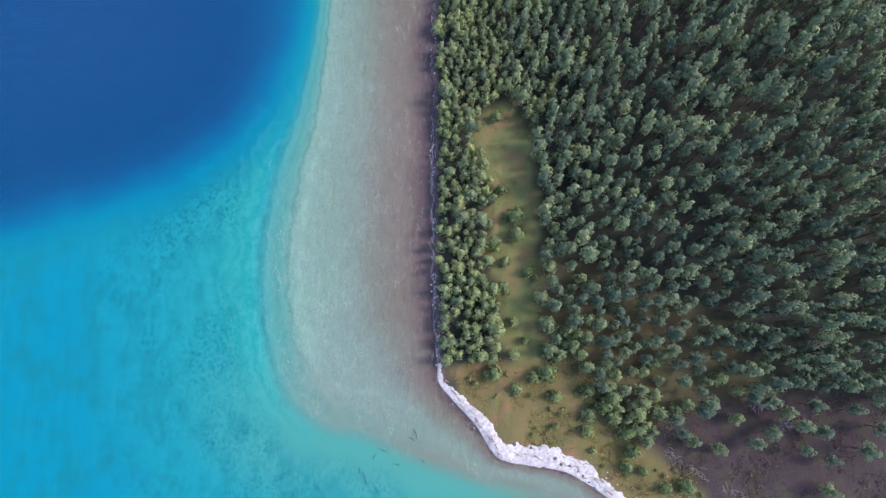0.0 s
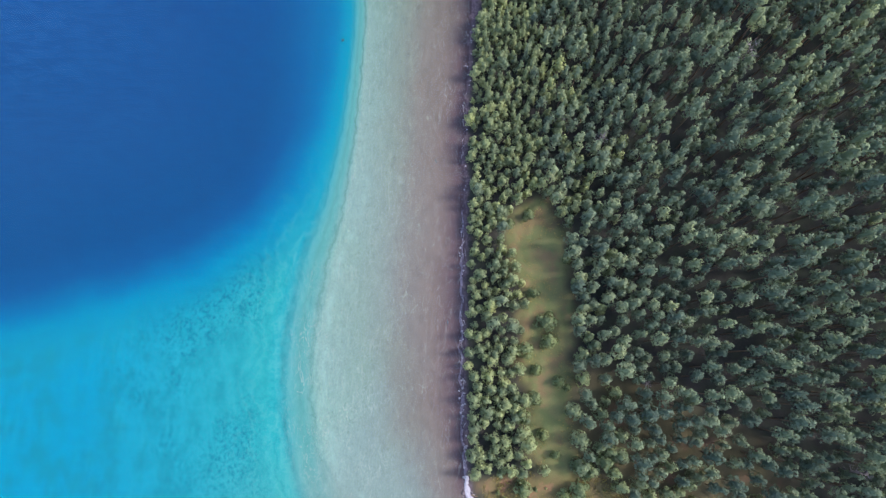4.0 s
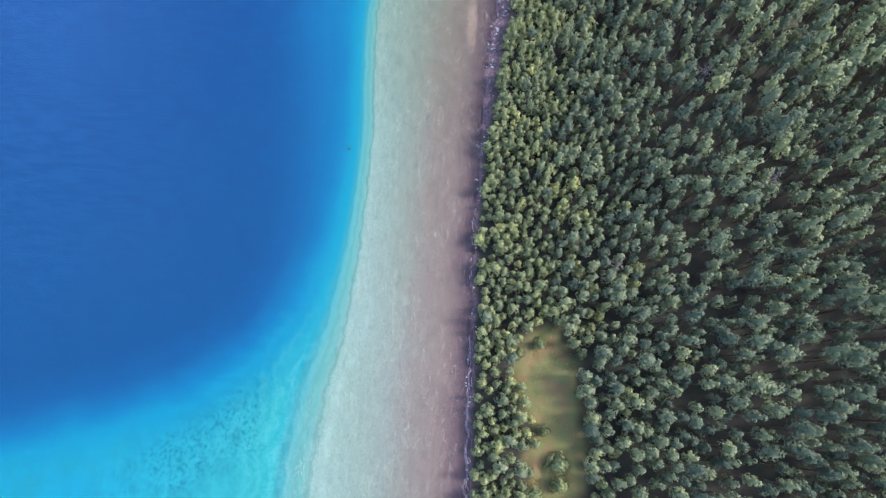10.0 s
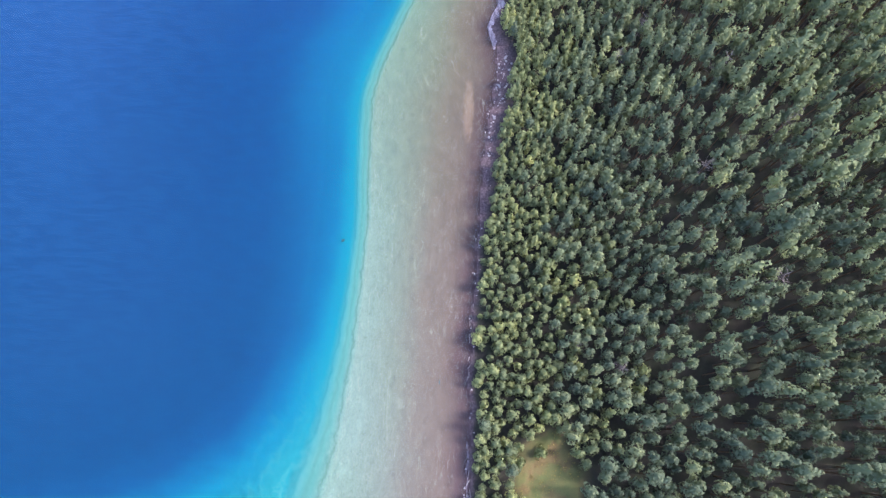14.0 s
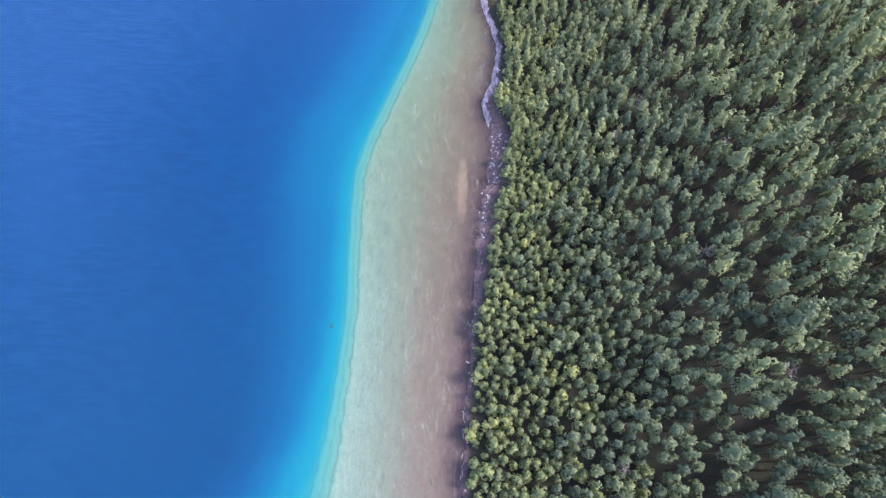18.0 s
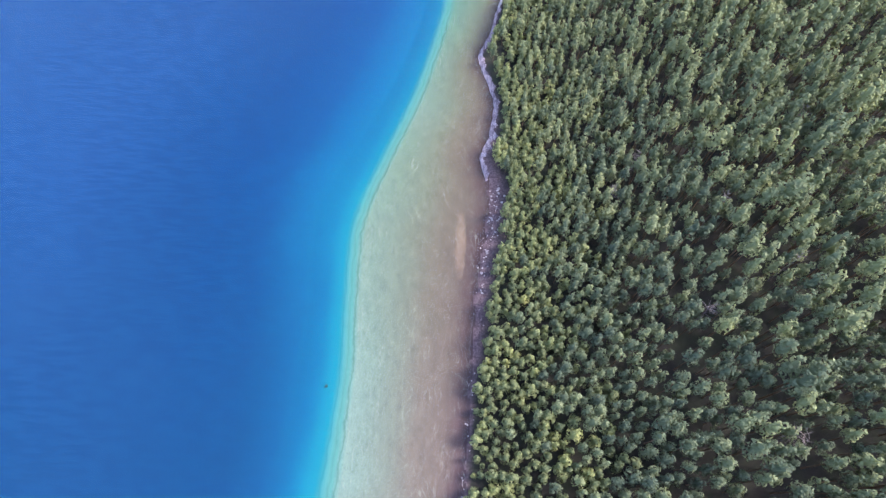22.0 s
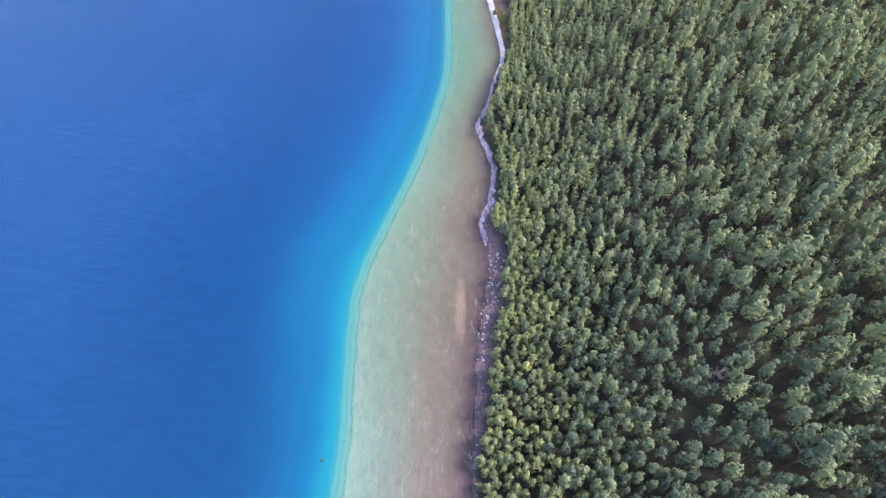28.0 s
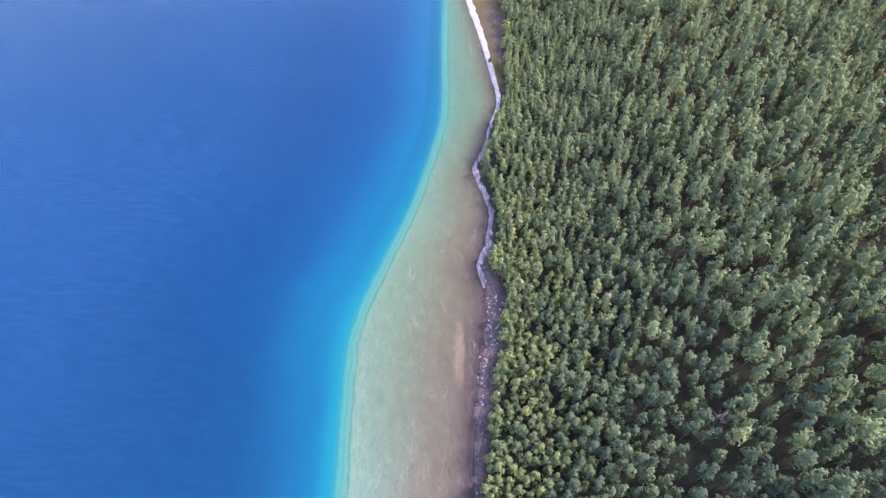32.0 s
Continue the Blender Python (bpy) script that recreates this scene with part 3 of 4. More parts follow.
def core(centre, size, r):
    """A closed inner body of shaded twigs, 24 quads."""
    vs, fs, rings, sides = [], [], 5, 6
    for i in range(rings):
        w = math.pi * (i + 0.15) / (rings - 0.7) - math.pi / 2
        for k in range(sides):
            q = 2 * math.pi * (k + 0.5 * (i % 2)) / sides
            f = r.uniform(0.8, 1.1)
            vs.append((centre[0] + size[0] * math.cos(w) * math.cos(q) * f, centre[1] + size[1] * math.cos(w) * math.sin(q) * f, centre[2] + size[2] * math.sin(w)))
    for i in range(rings - 1):
        for k in range(sides):
            j = (k + 1) % sides
            fs.append((i * sides + k, i * sides + j, (i + 1) * sides + j, (i + 1) * sides + k))
    return np.array(vs), np.array(fs)


def tree_template(seed, height, radius, lobes, tufts, leaf, bare, trunk, point=0.6):
    """Crown and wood of one tree of that size, standing at the origin. bare: share of the height with no leaves; point: 0.4 domed, 1 conical."""
    r = np.random.default_rng(seed)
    lean = r.normal(scale=0.03 * height, size=2)
    low, crown, wood = bare * height, [], []
    stem = [(lean[0] * s * s, lean[1] * s * s, s * height * 0.95) for s in (0, 0.35, 0.7, 1)]
    wood.append(tube(stem, [trunk, trunk * 0.8, trunk * 0.45, trunk * 0.1], 6))
    span = height - low
    girth = lambda u: radius * (1 - u) ** point * min(1.0, 0.55 + u * 2.2)
    mid = np.array([lean[0] * 0.3, lean[1] * 0.3, low + span * 0.3])
    crown.append(core((lean[0] * 0.5, lean[1] * 0.5, low + span * 0.42), (radius * 0.46, radius * 0.46, span * 0.36), r))
    spots = [(0.0, 0.0, 0.92, r.uniform(0.27, 0.33), 1.25)]
    turn = r.uniform(0, 6.3)
    for k in range(lobes - 1):
        up = 0.05 + 0.83 * (1 - math.sqrt(1 - (k + 0.5) / (lobes - 1))) + r.uniform(-0.05, 0.05)
        up = min(max(up, 0.03), 0.86)
        w = turn + k * 2.4 + r.uniform(-0.5, 0.5)
        out = girth(up) * 0.7 * r.uniform(0.75, 1.2)
        spots.append((math.cos(w) * out, math.sin(w) * out, up, r.uniform(0.3, 0.46) * (1 - 0.3 * up), r.uniform(0.75, 1.05)))
    each = max(6, tufts // lobes)
    for x, y, up, s, tall in spots:
        c = (x + lean[0] * up * up, y + lean[1] * up * up, low + span * up * 0.97)
        size = np.array([radius * s, radius * s, min(radius * s * tall, span * 0.25)])
        way = np.array([x, y, 0.55 * radius])
        crown.append(puff(r, c, size, each, leaf, way / np.linalg.norm(way), mid))
        if abs(x) + abs(y) > 0:
            wood.append(tube([(lean[0] * 0.3, lean[1] * 0.3, max(0.3, c[2] - 0.35 * radius)), c], [trunk * 0.3, trunk * 0.08], 4))
    cv, cf = joined(crown)
    wv, wf = joined(wood)
    return cv, cf, wv, wf


KINDS = {
    # name: (material, height, radius, lobes, tufts, leaf, bare, trunk, variants, point)
    "young_tree": (YOUNG, 4.6, 1.1, 10, 230, 0.265, 0.14, 0.06, 8, 0.5),
    "slender_pine": (PINE, 8.5, 1.38, 12, 260, 0.325, 0.36, 0.10, 8, 0.5),
    "tall_pine": (PINE, 13.5, 1.5, 13, 270, 0.345, 0.56, 0.16, 10, 0.55),
}
TEMPLATES = {}
for kind, (mat, h, rad, lobes, tufts, leaf, bare, trunk, count, point) in KINDS.items():
    TEMPLATES[kind] = []
    for s in range(count):
        vr = np.random.default_rng(100 + s)
        TEMPLATES[kind].append(tree_template(s * 17 + len(kind), h * vr.uniform(0.9, 1.1), rad * vr.uniform(0.85, 1.15), lobes, tufts, leaf, bare, trunk, point))


def tree_edge(y):
    """How far in from the water the first trunks stand."""
    return np.interp(y, [-30, -6, 0, 96, 107, 120, 145, 155, 166, 196, 214, 224, 234, 252, 275, 300],
                     [1.5, 1.5, 1.6, 1.7, 2.9, 3.9, 5.2, 3.4, 2.6, 2.4, 1.6, 3.0, 5.5, 9.0, 13, 14])


def top_height(d, x, y):
    """Height of the tree tops, d metres in from the water."""
    south = np.interp(y, [-20, 20, 70, 130, 200], [0.62, 0.75, 0.85, 1.0, 1.0])
    base = np.interp(y, [-10, 10, 50, 80, 130, 200, 215, 230], [3.8, 4.6, 4.8, 4.2, 4.6, 6.0, 6.0, 5.0])
    return (base + np.interp(d, [0, 15, 30, 45, 60, 100], [0, 2.2, 5.0, 9.3, 12.4, 13.4]) * south) * (1 + 0.13 * wavy(x, y, 31, 11.0))


def broad(d, y):
    """How much wider than usual a tree stands: the southern ones are low and round."""
    return np.interp(y, [-20, 0, 50, 80], [1.25, 1.15, 1.05, 1.0]) ** np.interp(d, [0, 25, 45], [1, 1, 0])


def plant():
    """Places of all trees by throwing darts: x, y, height, kind."""
    r = np.random.default_rng(3)
    n = 90000
    x, y = r.uniform(-4, 178, n), r.uniform(-62, 300, n)
    near = r.uniform(0, 1, n) < 0.5
    x[near] = r.uniform(-4, 40, near.sum())
    d = -shore_distance(x, y)
    ok = d > tree_edge(y) + np.interp(y, [150, 200], [0.25, 0.9]) * wavy(x, y, 47, 6.0)
    ok &= x < np.interp(y, [-62, -26, 83, 155, 215, 275, 300], [104, 108, 120, 140, 153, 170, 176])
    open_ = np.maximum.reduce([polygon_mask(x, y, CLEARING, 1.0), polygon_mask(x, y, MEADOW, 2.0), polygon_mask(x, y, HEATH, 3.0), polygon_mask(x, y, MEADOW_NORTH, 1.5)])
    ok &= r.uniform(0, 1, n) > open_ * 1.4
    gaps = wavy(x, y, 41, 9.0) + 0.4 * wavy(x, y, 42, 4.0)
    ok &= gaps < np.interp(d, [0, 10, 30, 60], [1.7, 1.35, 1.1, 1.05])
    ok &= ~((np.hypot((x - 39.5) / 5, (y - 101) / 8) < 1) & (r.uniform(0, 1, n) < 0.85))
    ok &= (y > 0.5) | (x > 9)
    ok &= np.hypot(x - 6.2, (y - 186.3) * 0.8) > 2.2
    clumps = wavy(x, y, 43, 7.0) + 0.5 * wavy(x, y, 44, 3.5)
    ok &= (clumps < 0.4) | (polygon_mask(x, y, OPEN_WOOD, 3.0) < 0.5) | (np.hypot((x - 38) / 6, (y + 2) / 9) < 1)
    ok &= (clumps < 1.0) | (y > 62) | (d > 24)
    x, y, d = x[ok], y[ok], d[ok]
    top = top_height(d, x, y) * r.uniform(0.74, 1.22, len(x))
    wide = broad(d, y)
    cells, out = {}, []
    for i in range(len(x)):
        gap = (0.72 + 0.165 * top[i] if top[i] < 7 else 0.95 + 0.12 * top[i] if top[i] < 10.5 else 0.72 + 0.108 * top[i]) * wide[i]
        cx, cy = int(x[i] // 3), int(y[i] // 3)
        clash = False
        for a in (-1, 0, 1):
            for b in (-1, 0, 1):
                for px, py, pg in cells.get((cx + a, cy + b), ()):
                    if (px - x[i]) ** 2 + (py - y[i]) ** 2 < (0.5 * (pg + gap)) ** 2:
                        clash = True
        if not clash:
            cells.setdefault((cx, cy), []).append((x[i], y[i], gap))
            out.append((x[i], y[i], d[i], top[i]))
    # single trees on the heath
    for px, py, top_ in ((45.8, -13.4, 7.0), (48.4, -14.9, 6.5), (51.8, -7.7, 8.0), (53.5, -16.5, 6.5), (60.0, -15.5, 7.0), (63.5, -13.5, 7.5), (69.0, -12.0, 8.5), (73.1, -13.3, 8.0),
                         (60.0, -6.7, 7.5), (63.3, -7.5, 8.0), (57.3, -10.9, 6.0), (69.5, -16.6, 7.0), (74.5, -18.6, 7.0), (80.6, -16.6, 8.5), (79.1, -8.9, 8.5), (73.7, -24.1, 6.5),
                         (50.5, -9.3, 7.5), (45.0, -10.8, 7.0), (66.2, -9.5, 8.0), (84.5, -12.5, 8.5), (71.5, -8.2, 8.5)):
        out.append((px, py, 25.0, top_))
    return np.array(out)


def make_trees():
    r = np.random.default_rng(5)
    trees = plant()
    z = ground_z(trees[:, 0], trees[:, 1]) - 0.05
    kinds = np.where(trees[:, 3] < 6.8, 0, np.where(trees[:, 3] < 10.5, 1, 2))
    labels = {"young_tree": ("small bright green young tree at the forest's edge", "young tree"),
              "slender_pine": ("slender mid-sized pine with a rounded green crown", "pine tree"),
              "tall_pine": ("tall pine with a lobed grey-green crown and bare trunk", "pine tree")}
    for k, kind in enumerate(KINDS):
        mat, h, rad, *_ = KINDS[kind]
        mine = np.where(kinds == k)[0]
        # the trees nearest to the shore between the spit and the stony bank stand on their own
        near = mine[np.argsort(np.hypot(trees[mine, 0] - 2, (trees[mine, 1] - 75) * 0.45))]
        single, rest = near[:280], near[280:]
        models = []
        for v, (cv, cf, wv, wf) in enumerate(TEMPLATES[kind]):
            ob = new(kind)
            tagged(ob, *labels[kind], group="trees of the lakeside forest")
            part("crown", mesh_of(kind + "_crown", cv, cf, mat, [("alone", np.ones(len(cv))), ("tint", np.full(len(cv), 0.0 if k else 0.04))], False), ob)
            part("trunk", mesh_of(kind + "_trunk", wv, wf, BARK), ob)
            models.append(ob)
        for n, i in enumerate(single):
            x, y, _, top = trees[i]
            v = n % len(models)
            m = pose(x, y, z[i], 0, 0, r.uniform(0, 360))
            scale = float((top - z[i] * 0.6) / h)
            ob = models[v] if n < len(models) else copy_thing(models[v], m)
            wide = scale ** 0.75 * r.uniform(0.84, 1.24) * float(broad(trees[i, 2], y))
            ob.matrix_world = m @ Matrix.Diagonal((wide, wide, scale, 1))
        # the rest of the wood is one sheet of crowns and one of trunks
        crowns, woods, tints, cat, wat = [], [], [], [0], [0]
        cfs, wfs = [], []
        for i in rest:
            x, y, _, top = trees[i]
            cv, cf, wv, wf = TEMPLATES[kind][r.integers(len(TEMPLATES[kind]))]
            a = r.uniform(0, 6.3)
            scale = (top - z[i] * 0.6) / h
            wide = scale ** 0.75 * r.uniform(0.84, 1.24) * float(broad(trees[i, 2], y))
            ca, sa_ = math.cos(a) * wide, math.sin(a) * wide
            turn = np.array([[ca, sa_, 0], [-sa_, ca, 0], [0, 0, scale]])
            here = np.array([x, y, z[i]])
            if x > 88 or y > 205 or y < -30:
                # thinner crowns far from the path
                keep = np.concatenate([np.arange(24), 24 + np.flatnonzero(r.uniform(0, 1, len(cf) - 24) < 0.68)])
                corners, back = np.unique(cf[keep], return_inverse=True)
                cv, cf = cv[corners], back.reshape(-1, 4)
            crowns.append((cv @ turn + here).astype(np.float32))
            cfs.append(cf + cat[0])
            cat[0] += len(cv)
            # tint shift along y: lower in the south, higher in the north
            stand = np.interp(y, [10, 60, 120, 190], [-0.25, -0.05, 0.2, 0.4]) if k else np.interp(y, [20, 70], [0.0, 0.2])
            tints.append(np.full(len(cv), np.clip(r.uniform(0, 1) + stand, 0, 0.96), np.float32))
            stem = wv[:24]
            woods.append((stem @ turn + here).astype(np.float32))
            wfs.append(wf[:18] + wat[0])
            wat[0] += len(stem)
        ob = new({"young_tree": "young_wood", "slender_pine": "pine_wood", "tall_pine": "tall_pine_wood"}[kind])
        tagged(ob, {"young_tree": "dense belt of small bright green young trees", "slender_pine": "dense wood of slender mid-sized green pines",
                    "tall_pine": "wide forest of tall grey-green pines"}[kind], "forest", kind="stuff")
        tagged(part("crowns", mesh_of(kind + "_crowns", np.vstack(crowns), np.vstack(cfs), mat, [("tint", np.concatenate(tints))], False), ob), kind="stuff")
        tagged(part("trunks", mesh_of(kind + "_trunks", np.vstack(woods), np.vstack(wfs), BARK), ob), kind="stuff")
    


make_trees()


# ---- sand, stones, driftwood ----
def sand_strip(name, label, line, widths, lift, mat=SAND, ragged=0.0, jagged=0.42):
    """A ridge of washed-up sand along a line; widths: (distance share, width to the land)."""
    line = smooth_line(line, 30)
    t = np.linspace(0, 1, len(line))
    w = np.interp(t, [p for p, _ in widths], [q for _, q in widths])
    w = w * (1 - ragged * np.clip(0.55 + 0.6 * wavy(line[:, 0], line[:, 1], 68, 5.0), 0, 1))
    line = line + np.stack([0.3 * ragged * wavy(line[:, 0], line[:, 1], 69, 4.0), 0 * w], 1)
    ahead = np.gradient(line, axis=0)
    ahead /= np.linalg.norm(ahead, axis=1)[:, None]
    side = np.stack([-ahead[:, 1], ahead[:, 0]], 1)
    vs, across = [], 12
    for k in range(across + 1):
        s = k / across
        jag = jagged * wavy(line[:, 0], line[:, 1], 61, 4.6) * w ** 0.5 * (s - 0.1) * 0.5 + 0.35 * jagged * wavy(line[:, 0], line[:, 1], 67, 0.8) * s * s + 0.3 * jagged * wavy(line[:, 0], line[:, 1], 66, 1.9) * s * w ** 0.5
        p = line + side * ((s * (w + 0.35) - 0.35) + jag)[:, None]
        z = ground_z(p[:, 0], p[:, 1])
        hump = lift * math.sin(math.pi * min(1, s * 1.02)) ** 0.6 + 0.012 * wavy(p[:, 0], p[:, 1], 63, 0.8) + 0.025 * wavy(p[:, 0], p[:, 1], 64, 2.6)
        z = z + hump - (0.2 if k in (0, across) else 0.0)
        vs.append(np.column_stack([p, z]))
    vs = np.stack(vs, 1).reshape(-1, 3)
    n = len(line)
    i = (np.arange(n - 1)[:, None] * (across + 1) + np.arange(across)).ravel()
    faces = np.stack([i, i + across + 1, i + across + 2, i + 1], 1)
    return tagged(new(name, mesh_of(name, vs, faces, mat)), label, "sand", kind="structure")


b0, b1 = SHORE.index((-2.0, 55)), SHORE.index((-0.9, -3.4))
sand_strip("pebble_line", "thin line of grey-lilac pebbles along the waterline", SHORE[b0:b1 + 1],
           [(0, 0.1), (0.2, 0.4), (0.5, 0.5), (0.7, 0.75), (0.85, 0.6), (0.95, 0.8), (1, 1.0)], 0.05, GRAVEL, 0.95)
i0 = SHORE.index((-0.9, -3.4))
sand_strip("beach_south", "white washed-up sand along the meadow's shore", [(-0.9, 0.2)] + SHORE[i0:i0 + 9],
           [(0, 0.5), (0.1, 1.2), (0.25, 1.9), (0.4, 3.1), (0.52, 4.0), (0.62, 4.3), (0.74, 3.6), (0.84, 2.1), (1, 1.8)], 0.16)
a0, a1 = SHORE.index((-9, 330)), SHORE.index((2.4, 147))
a2 = SHORE.index((5.8, 206))
sand_strip("beach_north", "narrow white sand strip between forest and water", SHORE[a0:a2 + 1],
           [(0, 3.0), (0.4, 2.2), (0.62, 1.7), (0.8, 1.2), (1, 0.7)], 0.14, SAND, 0.2, 0.15)
sand_strip("shingle_bank", "lilac-grey shingle bank along the waterline", SHORE[a2:a1 + 1],
           [(0, 0.9), (0.1, 1.6), (0.2, 1.3), (0.3, 2.3), (0.38, 1.5), (0.55, 1.5), (0.68, 1.9), (0.8, 2.4), (0.88, 2.2), (1, 0.4)], 0.1, SHINGLE, 0.55, 0.6)


def stone_mesh(seed, mat):
    r = random.Random(seed)
    bm = bmesh.new()
    bmesh.ops.create_icosphere(bm, subdivisions=2, radius=0.5)
    cut = [Vector((r.uniform(-1, 1), r.uniform(-1, 1), r.uniform(-1, 1))).normalized() for _ in range(6)]
    for v in bm.verts:
        for c in cut:
            far = v.co.dot(c) - 0.36
            if far > 0:
                v.co -= c * far
        v.co *= 1 + 0.08 * noise.noise(v.co * 3 + Vector((seed, 0, 0)))
        v.co.z *= 0.62
    me = bpy.data.meshes.new("stone")
    bm.to_mesh(me)
    bm.free()
    me.materials.append(mat)
    return me


def shore_point(y, inland):
    """A point inland metres in from the water's edge at that y, on the straight part of the shore."""
    x = float(np.interp(-y, -shore_line[:, 1][::1], shore_line[:, 0]))
    return x + inland, y


def stones():
    r = random.Random(8)
    pale, dark = [stone_mesh(s, STONE) for s in range(4)], [stone_mesh(9 + s, DARKSTONE) for s in range(4)]

    def lay(x, y, size, light):
        ob = new("boulder", r.choice(pale if light else dark))
        z = max(float(ground_z(x, y)[0]), -0.25)
        ob.matrix_world = pose(x, y, z + size * 0.1, 0, 0, r.uniform(0, 360)) @ Matrix.Diagonal((size * r.uniform(0.8, 1.3), size, size * r.uniform(0.7, 1.1), 1))
        tagged(ob, "pale rounded boulder on the stony shore" if light else "dark wet boulder on the stony shore", "boulder", "boulders of the shore")

    for _ in range(150):
        y = r.triangular(104, 149, 138)
        w = float(bank_width(y))
        x, y = shore_point(y, r.triangular(-0.5, w, w * 0.4))
        lay(x, y, r.choice((0.22, 0.3, 0.35, 0.45, 0.65)), r.random() < 0.65)
    for _ in range(60):
        y = r.uniform(50, 104)
        x, y = shore_point(y, r.uniform(-0.5, 1.3))
        lay(x, y, r.uniform(0.22, 0.45), r.random() < 0.4)
    for _ in range(70):
        y = r.uniform(-2, 50)
        x, y = shore_point(y, r.uniform(-0.6, 0.7))
        lay(x, y, r.uniform(0.25, 0.55), r.random() < 0.45)
    for x, y in ((1.2, -8.2), (1.6, -8.0), (-1.6, -3.0), (-1.5, -2.2), (4.7, -12.0), (5.9, -12.8), (5.4, -11.4), (20.5, -17.5), (22.0, -18.4), (23.2, -19.6),
                 (24.8, -19.9), (26.4, -21.0), (27.4, -21.8), (23.6, -18.2), (17.2, -16.4), (14.0, -15.6), (10.2, -15.8), (28.6, -23.0), (29.6, -24.0)):
        lay(x, y, r.uniform(0.45, 0.9), False)
    # dark stones and wrack along the inner side of the beach and at its narrow start
    for _ in range(90):
        k = r.uniform(0, 8)
        (xa, ya), (xb, yb) = SHORE[i0 + int(k)], SHORE[i0 + int(k) + 1]
        s = k % 1
        inland = r.choice((0.5, 0.9, 1.2)) + r.uniform(0, 0.4) if k < 3 else r.uniform(2.6, 4.2)
        long = math.hypot(xb - xa, yb - ya)
        lay(xa + (xb - xa) * s - (yb - ya) / long * inland, ya + (yb - ya) * s + (xb - xa) / long * inland, r.choice((0.2, 0.25, 0.3, 0.45)), r.random() < 0.3)


stones()
rock = new("sunken_rock", stone_mesh(40, SUNKEN))
rock.matrix_world = pose(-30.9, 96.6, -1.2, 0, 0, 30) @ Matrix.Diagonal((0.9, 0.7, 0.9, 1))
tagged(rock, "dark sunken rock on the slope below the shelf", "rock")


def driftwood():
    r = random.Random(12)
    for n in range(40):
        y = r.uniform(2, 62) if n < 30 else r.uniform(62, 100)
        x, y = shore_point(y, r.uniform(-0.35, 0.55))
        z = max(0.0, float(ground_z(x, y)[0]))
        long = r.uniform(0.6, 1.9)
        bend = r.uniform(-0.15, 0.15)
        v, f = tube([(0, -long / 2, 0.06), (bend, 0, 0.09), (0, long / 2, 0.05)], [0.07, 0.06, 0.03], 6)
        ob = new("driftwood_log", mesh_of("log", v, f, DRIFT))
        ob.matrix_world = pose(x, y, z, 0, 0, r.gauss(0, 22))
        tagged(ob, "bleached driftwood log lying along the waterline", "driftwood", "driftwood on the shore")


    # washed-up branches along the white beach
    for n in range(70):
        k = r.uniform(0, 8)
        (xa, ya), (xb, yb) = SHORE[i0 + int(k)], SHORE[i0 + int(k) + 1]
        s, span_ = k % 1, math.hypot(xb - xa, yb - ya)
        inland = r.uniform(0.3, 1.3) if k < 3 else r.choice((1.0, 1.7, 3.2)) + r.gauss(0, 0.25)
        x, y = xa + (xb - xa) * s - (yb - ya) / span_ * inland, ya + (yb - ya) * s + (xb - xa) / span_ * inland
        long = r.uniform(0.5, 1.6)
        v, f = tube([(-long / 2, 0, 0.0), (0, r.uniform(-0.15, 0.15), 0.05), (long / 2, 0, 0.0)], [0.07, 0.07, 0.03], 6)
        ob = new("driftwood_branch", mesh_of("branch", v, f, BARK if n % 3 else DRIFT))
        ob.matrix_world = pose(x, y, float(ground_z(x, y)[0]) + 0.17, 0, 0, math.degrees(math.atan2(yb - ya, xb - xa)) + r.gauss(0, 18))
        tagged(ob, "washed-up brown branch lying on the white sand", "driftwood", "driftwood on the shore")


driftwood()


